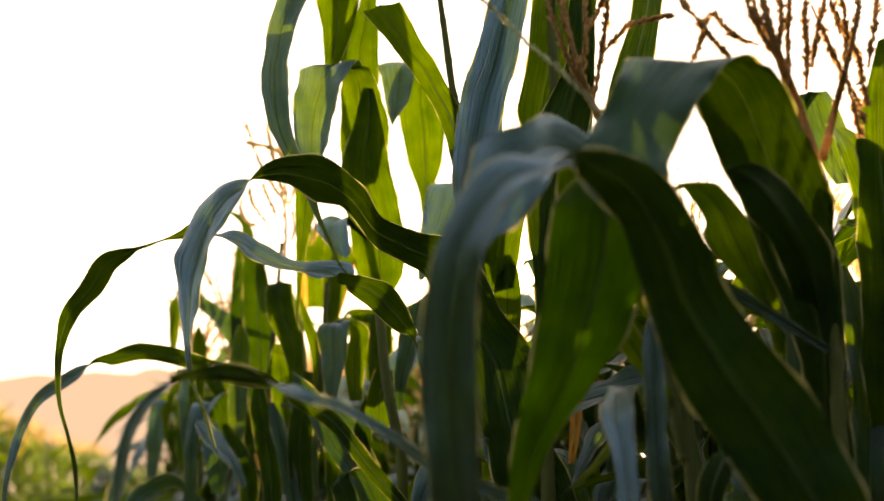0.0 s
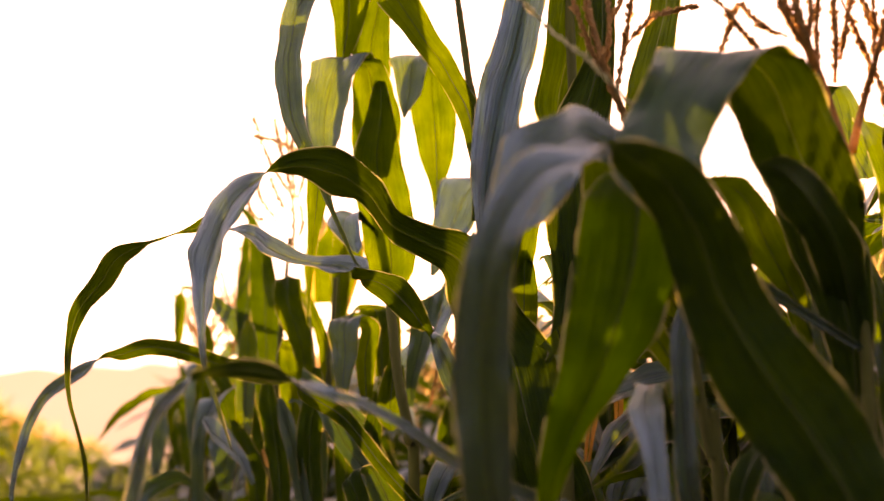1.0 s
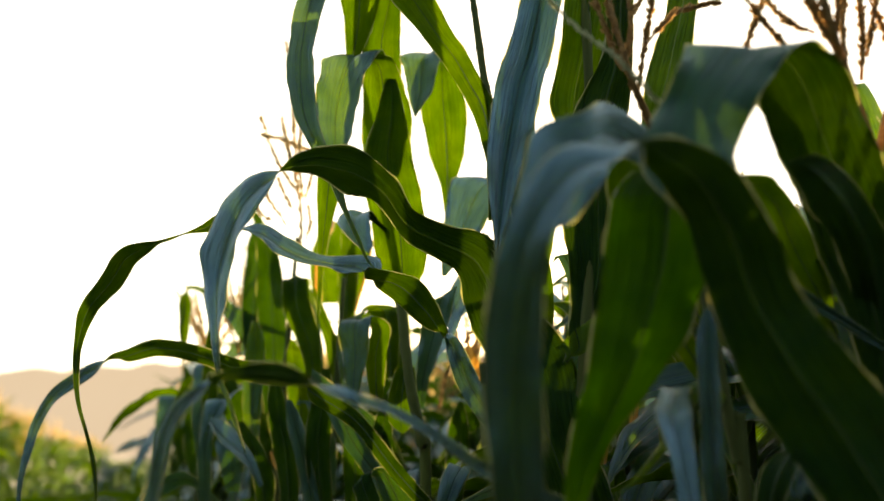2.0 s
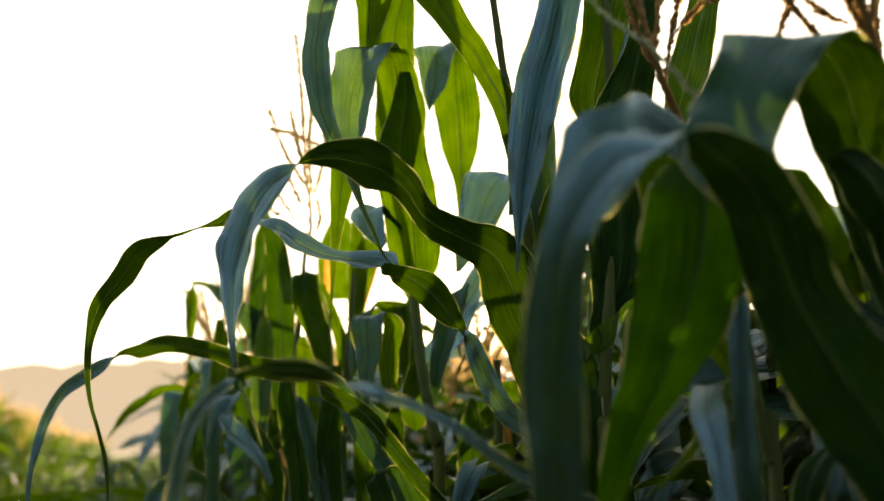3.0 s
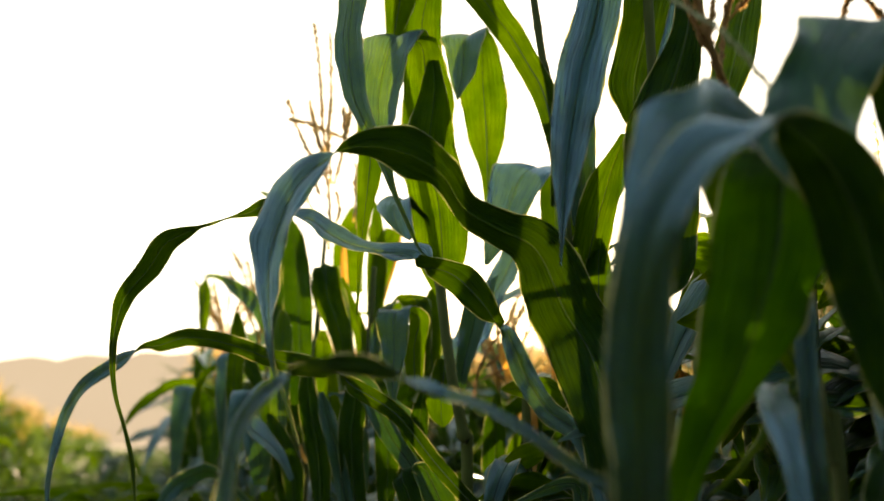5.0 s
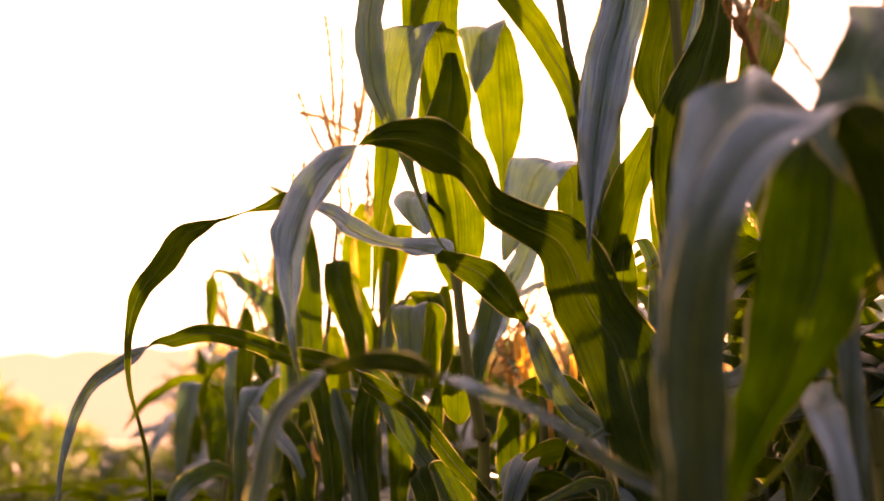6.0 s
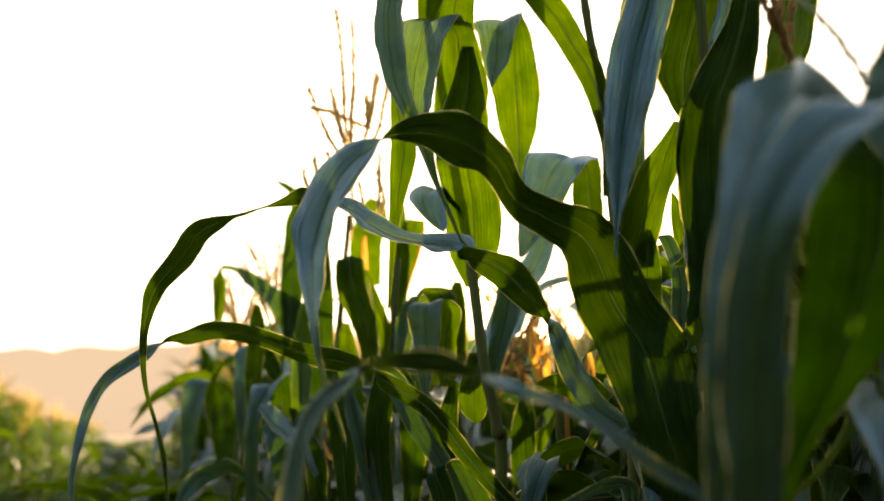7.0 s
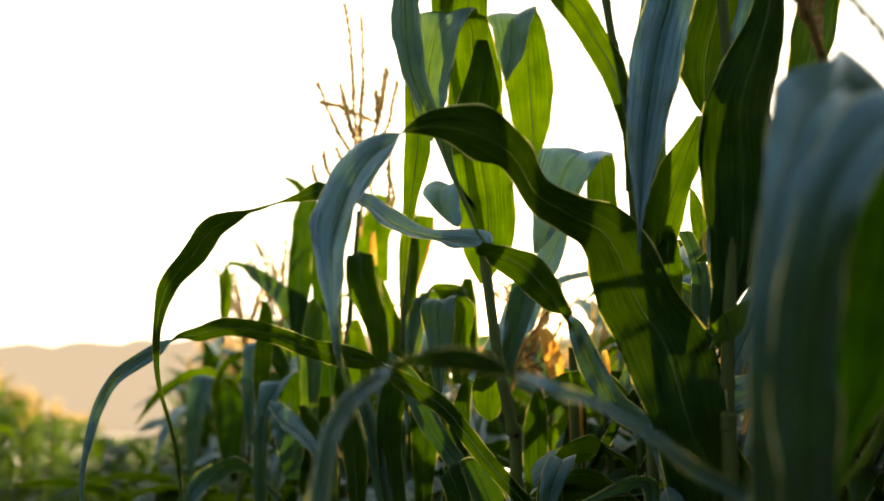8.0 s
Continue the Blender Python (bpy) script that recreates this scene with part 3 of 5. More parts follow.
LEAVES['back', 'b3'] = -1, [
    (-0.289, 2.400, 1.501, 0.014, 0.000, 0.000),
    (-0.267, 2.400, 1.612, 0.017, 0.000, 0.000),
    (-0.240, 2.400, 1.662, 0.032, 0.000, -0.007),
    (-0.205, 2.380, 1.675, 0.025, 0.009, -0.007),
    (-0.161, 2.350, 1.654, 0.000, 0.007, -0.018),
]
LEAVES['mid', 'b4'] = -1, [
    (-0.050, 1.980, 1.645, -0.034, 0.000, -0.021),
    (-0.068, 1.980, 1.555, -0.030, 0.000, -0.018),
    (-0.088, 1.980, 1.470, -0.015, 0.000, -0.000),
    (-0.093, 1.980, 1.404, -0.008, 0.000, -0.000),
]
LEAVES['back2', 'b5'] = 1, [
    (-0.618, 2.881, 1.468, -0.0128, 0.0000, -0.0000),
    (-0.619, 2.881, 1.597, -0.0278, 0.0000, -0.0043),
    (-0.645, 2.881, 1.686, -0.0321, 0.0000, -0.0342),
    (-0.701, 2.881, 1.738, -0.0160, 0.0000, -0.0225),
    (-0.772, 2.902, 1.793, -0.0128, 0.0043, -0.0171),
    (-0.836, 2.934, 1.833, 0.0032, 0.0043, -0.0086),
    (-0.884, 2.966, 1.835, -0.0032, 0.0032, -0.0064),
    (-0.887, 2.966, 1.786, -0.0235, 0.0043, 0.0043),
    (-0.880, 2.956, 1.674, -0.0139, 0.0021, 0.0000),
    (-0.877, 2.956, 1.588, -0.0021, 0.0000, -0.0000),
]
LEAVES['back2', 'b6'] = -1, [
    (-0.641, 2.850, 1.598, -0.017, 0.000, -0.000),
    (-0.638, 2.850, 1.783, -0.039, 0.000, -0.018),
    (-0.633, 2.850, 1.944, -0.036, 0.000, 0.004),
    (-0.633, 2.850, 2.027, -0.019, 0.000, -0.000),
    (-0.659, 2.840, 2.065, -0.007, 0.004, -0.008),
    (-0.698, 2.830, 2.085, -0.000, 0.002, -0.004),
]
LEAVES['back3', 'b7'] = -1, [
    (-0.976, 3.628, 1.217, -0.0414, 0.0000, -0.0000),
    (-0.993, 3.628, 1.396, -0.0608, 0.0000, -0.0061),
    (-1.013, 3.628, 1.487, -0.0450, 0.0000, -0.0146),
    (-1.073, 3.580, 1.525, -0.0511, 0.0000, -0.0073),
    (-1.093, 3.555, 1.449, -0.0401, 0.0000, 0.0097),
    (-1.099, 3.543, 1.297, -0.0268, 0.0000, -0.0000),
    (-1.095, 3.531, 1.160, -0.0061, 0.0000, -0.0000),
]
LEAVES['back2', 'b8'] = -1, [
    (-0.620, 2.600, 1.438, -0.014, 0.000, -0.015),
    (-0.642, 2.600, 1.504, -0.011, 0.004, -0.022),
    (-0.693, 2.580, 1.553, -0.034, 0.006, -0.007),
    (-0.704, 2.560, 1.478, -0.029, 0.000, -0.000),
    (-0.708, 2.550, 1.376, -0.014, 0.000, -0.000),
    (-0.702, 2.550, 1.291, -0.004, 0.000, -0.000),
]
LEAVES['back', 'b9'] = -1, [
    (-0.590, 2.450, 1.301, -0.013, 0.000, -0.007),
    (-0.585, 2.450, 1.403, -0.024, 0.000, -0.014),
    (-0.607, 2.420, 1.447, -0.042, 0.008, -0.018),
    (-0.645, 2.400, 1.360, -0.019, 0.000, -0.000),
    (-0.642, 2.400, 1.215, -0.017, 0.000, -0.000),
    (-0.637, 2.400, 1.112, -0.010, 0.000, -0.000),
]
LEAVES['back', 'b10'] = -1, [
    (-0.595, 2.360, 1.365, -0.020, 0.000, -0.032),
    (-0.569, 2.350, 1.302, -0.033, 0.000, -0.000),
    (-0.561, 2.350, 1.218, -0.016, 0.000, -0.000),
]
LEAVES['back3', 'b11'] = 1, [
    (-0.612, 2.500, 1.163, -0.007, 0.000, -0.007),
    (-0.668, 2.500, 1.215, -0.007, 0.000, -0.006),
    (-0.711, 2.480, 1.247, -0.008, 0.009, -0.015),
    (-0.752, 2.460, 1.239, -0.010, 0.011, -0.029),
    (-0.794, 2.450, 1.207, 0.011, 0.004, -0.020),
    (-0.819, 2.440, 1.165, 0.013, 0.000, -0.006),
    (-0.833, 2.440, 1.106, 0.005, 0.000, 0.000),
]
LEAVES['mid', 'M'] = 1, [
    (-0.116, 1.920, 1.173, -0.031, 0.000, -0.010),
    (-0.144, 1.910, 1.238, -0.027, 0.000, -0.006),
    (-0.169, 1.900, 1.277, -0.017, 0.003, -0.008),
    (-0.206, 1.870, 1.267, -0.019, 0.004, -0.010),
    (-0.189, 1.860, 1.217, -0.023, 0.000, -0.000),
    (-0.179, 1.860, 1.148, -0.018, 0.000, -0.000),
]
LEAVES['mid', 'ear1'] = -1, [
    (-0.124, 1.930, 1.488, 0.019, 0.000, 0.000),
    (-0.131, 1.920, 1.417, 0.031, 0.000, 0.006),
    (-0.132, 1.920, 1.373, 0.024, 0.000, -0.001),
    (-0.128, 1.920, 1.351, 0.003, 0.000, 0.000),
]
LEAVES['mid', 'l1'] = 1, [
    (-0.149, 2.000, 1.224, -0.017, 0.000, -0.006),
    (-0.231, 2.000, 1.328, -0.019, 0.000, -0.008),
    (-0.280, 2.000, 1.419, -0.017, 0.000, -0.017),
    (-0.329, 2.000, 1.473, -0.002, 0.000, -0.016),
]
LEAVES['mid', 'l2'] = 1, [
    (-0.115, 2.100, 1.208, -0.012, 0.000, -0.006),
    (-0.165, 2.100, 1.298, -0.015, 0.000, -0.006),
    (-0.195, 2.100, 1.364, -0.015, 0.000, -0.009),
    (-0.240, 2.100, 1.414, 0.000, 0.000, -0.007),
]
LEAVES['back', 'l3'] = 1, [
    (-0.310, 2.200, 1.217, -0.018, 0.000, -0.000),
    (-0.311, 2.200, 1.306, -0.020, 0.000, -0.006),
    (-0.325, 2.200, 1.367, -0.020, 0.000, -0.006),
    (-0.349, 2.200, 1.422, -0.016, 0.000, -0.000),
    (-0.387, 2.200, 1.428, -0.003, 0.000, -0.006),
]
LEAVES['back', 'l4'] = 1, [
    (-0.331, 2.150, 1.173, -0.018, 0.000, -0.000),
    (-0.358, 2.150, 1.289, -0.018, 0.000, -0.000),
    (-0.385, 2.150, 1.383, -0.018, -0.000, -0.000),
    (-0.399, 2.150, 1.431, -0.006, 0.000, -0.000),
]
LEAVES['hero', 'y1'] = 1, [
    (0.068, 1.500, 1.197, -0.008, 0.000, -0.008),
    (0.074, 1.500, 1.255, -0.012, 0.000, -0.004),
    (0.042, 1.500, 1.261, -0.003, 0.005, -0.012),
    (-0.001, 1.500, 1.243, 0.002, 0.002, -0.005),
    (-0.034, 1.500, 1.226, 0.001, 0.000, -0.004),
]
LEAVES['mid', 'y2'] = -1, [
    (-0.032, 1.800, 1.175, -0.024, 0.000, -0.000),
    (-0.029, 1.800, 1.241, -0.022, 0.000, -0.000),
    (-0.011, 1.780, 1.285, -0.023, 0.000, -0.000),
    (-0.028, 1.750, 1.260, -0.024, 0.000, -0.003),
    (-0.045, 1.740, 1.208, -0.014, 0.000, -0.000),
    (-0.047, 1.740, 1.163, -0.002, 0.000, -0.000),
]
LEAVES['hero', 'y3'] = 1, [
    (0.189, 1.600, 1.453, -0.018, 0.000, -0.009),
    (0.186, 1.600, 1.516, -0.017, 0.000, -0.000),
    (0.185, 1.600, 1.593, -0.015, 0.000, 0.004),
    (0.164, 1.600, 1.652, -0.011, 0.002, -0.001),
    (0.145, 1.600, 1.639, -0.002, 0.001, -0.004),
]
LEAVES['hero', 'y4'] = 1, [
    (0.210, 1.700, 1.495, -0.013, 0.000, -0.005),
    (0.207, 1.700, 1.553, -0.017, 0.000, -0.005),
    (0.176, 1.700, 1.584, -0.013, 0.005, -0.002),
    (0.145, 1.700, 1.581, -0.002, 0.001, -0.002),
]
LEAVES['hero', 'y5'] = -1, [
    (0.211, 1.650, 1.612, -0.014, 0.000, -0.005),
    (0.208, 1.650, 1.685, -0.017, 0.000, 0.009),
    (0.200, 1.650, 1.734, -0.007, 0.000, 0.010),
]
LEAVES['right', 'z1'] = 1, [
    (0.827, 1.500, 1.710, -0.001, 0.000, -0.010),
    (0.756, 1.500, 1.701, -0.002, 0.003, -0.008),
    (0.717, 1.500, 1.695, -0.002, 0.003, -0.008),
    (0.679, 1.500, 1.696, -0.001, 0.000, -0.004),
]
LEAVES['right', 'z2'] = 1, [
    (0.749, 1.600, 1.796, -0.027, 0.000, -0.005),
    (0.725, 1.600, 1.856, -0.038, 0.000, 0.000),
    (0.690, 1.580, 1.968, -0.027, 0.000, -0.003),
    (0.651, 1.560, 1.919, -0.015, 0.000, 0.000),
]
LEAVES['near2', 'w5'] = 1, [
    (0.367, 1.300, 1.236, -0.012, 0.000, 0.000),
    (0.351, 1.300, 1.296, -0.012, 0.000, 0.000),
    (0.338, 1.300, 1.339, -0.016, 0.000, -0.004),
    (0.330, 1.300, 1.372, -0.006, 0.000, -0.002),
]
LEAVES['near2', 'w6'] = -1, [
    (0.124, 1.100, 1.250, -0.012, 0.000, -0.006),
    (0.169, 1.100, 1.284, -0.002, 0.003, -0.006),
    (0.206, 1.100, 1.326, 0.002, 0.003, -0.007),
    (0.230, 1.100, 1.369, 0.008, 0.002, -0.009),
    (0.254, 1.100, 1.385, 0.003, 0.001, -0.007),
    (0.269, 1.100, 1.355, -0.004, 0.000, -0.018),
]
LEAVES['midl', 'F'] = 1, [
    (-0.172, 1.851, 1.860, 0.0372, 0.0000, 0.0110),
    (-0.168, 1.829, 1.933, 0.0487, 0.0000, 0.0009),
    (-0.164, 1.809, 1.994, 0.0517, 0.0000, 0.0010),
    (-0.171, 1.782, 2.039, 0.0431, 0.0000, -0.0020),
    (-0.176, 1.746, 2.067, 0.0327, 0.0000, -0.0022),
    (-0.191, 1.722, 2.078, 0.0396, 0.0000, -0.0014),
    (-0.229, 1.716, 2.077, 0.0529, 0.0000, 0.0072),
    (-0.243, 1.701, 2.031, 0.0460, 0.0000, 0.0053),
    (-0.252, 1.690, 1.975, 0.0415, 0.0000, 0.0008),
    (-0.254, 1.678, 1.923, 0.0360, 0.0000, 0.0007),
    (-0.251, 1.666, 1.877, 0.0239, 0.0000, 0.0004),
    (-0.248, 1.661, 1.819, 0.0029, 0.0000, 0.0001),
]
LEAVES['midl', 'G'] = 1, [
    (-0.033, 1.978, 1.813, 0.0099, 0.0000, 0.0002),
    (-0.037, 1.976, 1.884, 0.0147, 0.0000, -0.0016),
    (-0.039, 1.971, 1.959, 0.0367, 0.0000, 0.0007),
    (-0.043, 1.968, 2.030, 0.0495, 0.0000, -0.0022),
    (-0.049, 1.949, 2.091, 0.0505, 0.0000, 0.0010),
    (-0.051, 1.923, 2.143, 0.0365, 0.0000, 0.0039),
    (-0.057, 1.889, 2.163, 0.0248, 0.0000, 0.0055),
    (-0.090, 1.858, 2.147, 0.0474, 0.0000, 0.0077),
    (-0.094, 1.844, 2.110, 0.0373, 0.0000, 0.0067),
    (-0.097, 1.831, 2.058, 0.0275, 0.0000, -0.0006),
    (-0.102, 1.823, 2.025, 0.0148, 0.0000, 0.0003),
    (-0.106, 1.817, 1.993, 0.0016, 0.0000, 0.0000),
]
LEAVES['hero2', 'G2'] = -1, [
    (0.024, 1.359, 1.652, -0.0058, 0.0000, -0.0001),
    (0.026, 1.369, 1.727, -0.0059, 0.0000, -0.0009),
    (0.024, 1.386, 1.792, -0.0127, 0.0000, -0.0091),
    (0.013, 1.405, 1.852, -0.0177, 0.0050, -0.0057),
    (-0.007, 1.415, 1.896, -0.0187, 0.0075, -0.0032),
    (-0.031, 1.424, 1.945, -0.0213, 0.0075, -0.0036),
    (-0.059, 1.424, 1.985, -0.0237, 0.0100, -0.0013),
    (-0.108, 1.431, 2.066, -0.0341, 0.0100, -0.0030),
]
LEAVES['hero2', 'H'] = -1, [
    (-0.008, 1.420, 2.103, -0.0070, -0.0000, -0.0000),
    (0.085, 1.420, 2.251, -0.0170, -0.0000, -0.0000),
    (0.146, 1.371, 2.227, -0.0211, 0.0000, -0.0005),
    (0.128, 1.370, 2.121, -0.0277, 0.0000, -0.0011),
    (0.106, 1.367, 2.017, -0.0324, 0.0000, -0.0007),
    (0.086, 1.364, 1.926, -0.0350, 0.0000, -0.0007),
    (0.069, 1.360, 1.871, -0.0373, 0.0000, -0.0016),
    (0.058, 1.354, 1.815, -0.0349, 0.0000, -0.0015),
    (0.048, 1.352, 1.761, -0.0312, 0.0000, -0.0026),
    (0.040, 1.347, 1.706, -0.0232, 0.0000, -0.0016),
    (0.035, 1.342, 1.649, -0.0121, 0.0000, -0.0018),
    (0.031, 1.337, 1.606, -0.0045, 0.0000, -0.0008),
    (0.028, 1.336, 1.561, -0.0015, 0.0000, -0.0000),
]
LEAVES['hero', 'Kx'] = -1, [
    (0.188, 1.444, 2.233, 0.011, 0.000, 0.000),
    (0.203, 1.431, 2.294, 0.025, 0.000, 0.001),
    (0.215, 1.420, 2.253, 0.031, 0.000, 0.001),
    (0.205, 1.420, 2.136, 0.039, 0.000, 0.001),
    (0.192, 1.430, 2.028, 0.041, 0.000, 0.001),
    (0.187, 1.450, 1.973, 0.039, 0.000, 0.010),
    (0.172, 1.470, 1.901, 0.040, 0.000, 0.012),
    (0.170, 1.480, 1.850, 0.023, 0.000, 0.007),
    (0.174, 1.490, 1.808, 0.002, 0.000, 0.000),
]
LEAVES['midl', 'E'] = 1, [
    (-0.210, 1.970, 2.161, 0.0090, 0.0000, -0.0020),
    (-0.203, 1.756, 2.306, 0.0200, 0.0000, -0.0040),
    (-0.197, 1.580, 2.333, 0.0250, 0.0000, -0.0050),
    (-0.275, 1.507, 2.110, 0.0249, 0.0050, -0.0015),
    (-0.290, 1.471, 1.988, 0.0207, 0.0050, 0.0030),
    (-0.290, 1.462, 1.946, 0.0221, 0.0050, 0.0029),
    (-0.285, 1.456, 1.899, 0.0211, 0.0050, 0.0027),
    (-0.276, 1.450, 1.851, 0.0184, 0.0050, 0.0024),
    (-0.261, 1.449, 1.814, 0.0137, 0.0050, 0.0035),
    (-0.245, 1.459, 1.784, 0.0121, 0.0050, 0.0033),
    (-0.231, 1.478, 1.756, 0.0093, 0.0050, 0.0040),
    (-0.213, 1.492, 1.706, 0.0047, 0.0025, 0.0021),
    (-0.191, 1.501, 1.661, 0.0034, 0.0000, 0.0014),
    (-0.172, 1.511, 1.620, 0.0021, 0.0000, 0.0009),
    (-0.154, 1.510, 1.605, 0.0009, 0.0000, 0.0004),
]
LEAVES['midl', 'N'] = 1, [
    (-0.137, 1.950, 1.621, 0.011, 0.000, 0.003),
    (-0.133, 1.910, 1.690, 0.051, 0.000, 0.006),
    (-0.139, 1.870, 1.771, 0.056, 0.000, 0.007),
    (-0.152, 1.830, 1.832, 0.058, 0.000, 0.001),
    (-0.161, 1.800, 1.900, 0.051, 0.000, 0.001),
    (-0.152, 1.780, 1.988, 0.029, 0.000, -0.016),
    (-0.155, 1.770, 2.058, 0.011, 0.000, 0.000),
]
LEAVES['midl', 'O'] = -1, [
    (-0.292, 1.720, 1.977, 0.006, 0.000, 0.000),
    (-0.284, 1.730, 1.911, 0.014, 0.000, -0.005),
    (-0.273, 1.750, 1.853, 0.024, 0.000, -0.005),
    (-0.277, 1.770, 1.801, 0.021, 0.000, 0.000),
    (-0.286, 1.800, 1.728, 0.012, 0.000, 0.006),
    (-0.292, 1.820, 1.655, 0.006, 0.000, 0.003),
    (-0.297, 1.840, 1.560, 0.002, 0.000, 0.000),
]
LEAVES['midl', 'Q'] = 1, [
    (-0.176, 1.860, 2.104, 0.037, 0.000, 0.000),
    (-0.180, 1.830, 2.163, 0.042, 0.000, 0.007),
    (-0.168, 1.800, 2.215, 0.030, 0.000, 0.007),
    (-0.158, 1.770, 2.259, 0.018, 0.000, 0.000),
    (-0.156, 1.740, 2.348, 0.011, 0.000, 0.000),
]
LEAVES['midl', 'Q2'] = 1, [
    (-0.237, 1.800, 2.118, 0.015, 0.000, 0.001),
    (-0.224, 1.770, 2.179, 0.031, 0.000, -0.001),
    (-0.221, 1.740, 2.242, 0.044, 0.000, 0.000),
    (-0.223, 1.710, 2.310, 0.041, 0.000, 0.007),
    (-0.226, 1.690, 2.409, 0.021, 0.000, 0.000),
]
LEAVES['near2', 'S'] = -1, [
    (0.464, 1.080, 1.196, -0.0110, 0.0000, 0.0000),
    (0.460, 1.091, 1.273, -0.0240, 0.0000, 0.0000),
    (0.458, 1.100, 1.336, -0.0300, 0.0000, 0.0000),
    (0.454, 1.080, 1.421, -0.0270, 0.0000, -0.0070),
    (0.419, 1.047, 1.577, -0.0535, 0.0000, 0.0052),
    (0.390, 1.017, 1.630, -0.0572, 0.0000, -0.0018),
    (0.361, 0.983, 1.669, -0.0565, 0.0000, -0.0017),
    (0.339, 0.953, 1.692, -0.0527, -0.0000, -0.0068),
    (0.310, 0.923, 1.710, -0.0530, 0.0000, -0.0080),
]
LEAVES['near2', 'S'][1].extend([
    (0.269, 0.901, 1.716, -0.0674, 0.0000, -0.0023),
    (0.243, 0.888, 1.693, -0.0570, 0.0000, -0.0057),
    (0.224, 0.878, 1.668, -0.0520, 0.0000, -0.0053),
    (0.208, 0.873, 1.645, -0.0488, 0.0000, -0.0046),
    (0.194, 0.868, 1.616, -0.0480, 0.0000, -0.0015),
    (0.181, 0.863, 1.586, -0.0457, 0.0000, -0.0006),
    (0.182, 0.862, 1.561, -0.0394, 0.0000, -0.0029),
    (0.184, 0.866, 1.536, -0.0167, 0.0000, -0.0000),
])
LEAVES['right', 'V4'] = 1, [
    (0.656, 1.280, 1.500, -0.048, 0.000, 0.000),
    (0.642, 1.260, 1.607, -0.049, 0.000, -0.004),
    (0.617, 1.240, 1.680, -0.040, 0.000, 0.000),
    (0.588, 1.220, 1.729, -0.032, 0.000, 0.004),
    (0.562, 1.220, 1.762, -0.014, -0.000, 0.004),
]
LEAVES['midl', 'J'] = 1, [
    (0.114, 2.023, 1.730, 0.0292, 0.0000, 0.0066),
    (0.110, 1.993, 1.832, 0.0320, 0.0000, 0.0054),
    (0.101, 1.964, 1.885, 0.0295, 0.0000, 0.0097),
    (0.060, 1.949, 1.893, 0.0582, 0.0000, -0.0056),
    (0.029, 1.933, 1.867, 0.0596, 0.0000, -0.0066),
    (0.004, 1.911, 1.803, 0.0474, 0.0000, -0.0021),
    (-0.022, 1.887, 1.726, 0.0284, 0.0000, -0.0001),
    (-0.045, 1.871, 1.667, 0.0043, 0.0000, 0.0001),
]
# blade added out of sight behind leaf H to shade it
LEAVES['hero2', 'upright'] = 1, [
    (0.100, 1.550, 1.600, -0.0100, 0.0000, 0.0000),
    (0.088, 1.500, 1.680, -0.0200, 0.0000, 0.0010),
    (0.078, 1.465, 1.770, -0.0260, 0.0000, 0.0000),
    (0.076, 1.455, 1.855, -0.0270, 0.0000, -0.0010),
    (0.086, 1.455, 1.940, -0.0240, 0.0000, -0.0020),
    (0.100, 1.465, 2.030, -0.0160, 0.0000, -0.0010),
    (0.115, 1.480, 2.120, -0.0030, 0.0000, 0.0000),
]
# another unseen blade, added behind leaf K to keep it dark
LEAVES['hero', 'upright'] = 1, [
    (0.165, 1.430, 1.500, -0.0140, 0.0000, 0.0000),
    (0.185, 1.460, 1.600, -0.0300, 0.0000, 0.0030),
    (0.205, 1.475, 1.690, -0.0420, 0.0000, 0.0060),
    (0.214, 1.475, 1.760, -0.0440, 0.0000, 0.0060),
    (0.222, 1.470, 1.850, -0.0360, 0.0000, 0.0030),
    (0.235, 1.460, 1.950, -0.0240, 0.0000, 0.0000),
    (0.245, 1.455, 2.060, -0.0040, 0.0000, 0.0000),
]
LEAVES['near2', 'ribbed'] = 1, [
    (0.348, 1.075, 1.315, -0.0044, 0.0000, 0.0053),
    (0.334, 1.059, 1.312, -0.0099, 0.0000, 0.0037),
    (0.317, 1.044, 1.300, -0.0147, 0.0000, 0.0042),
    (0.304, 1.033, 1.283, -0.0162, 0.0000, 0.0038),
    (0.295, 1.028, 1.261, -0.0150, 0.0000, 0.0032),
    (0.290, 1.029, 1.227, -0.0120, 0.0000, 0.0026),
    (0.298, 1.049, 1.157, -0.0086, 0.0000, -0.0001),
]
LEAVES['midl', 'short'] = 1, [
    (-0.161, 1.894, 1.759, 0.0069, 0.0000, -0.0011),
    (-0.202, 1.871, 1.786, 0.0254, 0.0000, -0.0169),
    (-0.228, 1.850, 1.785, 0.0315, 0.0000, 0.0038),
    (-0.228, 1.833, 1.754, 0.0345, 0.0000, -0.0054),
    (-0.217, 1.822, 1.726, 0.0277, 0.0000, -0.0088),
    (-0.206, 1.815, 1.706, 0.0094, 0.0000, -0.0055),
]
LEAVES['dry', 'q1'] = 1, [
    (0.180, 1.620, 1.460, -0.006, 0.000, -0.000),
    (0.195, 1.620, 1.534, -0.007, 0.000, -0.002),
    (0.205, 1.620, 1.595, -0.007, 0.000, -0.000),
    (0.206, 1.630, 1.657, -0.004, 0.000, -0.000),
]
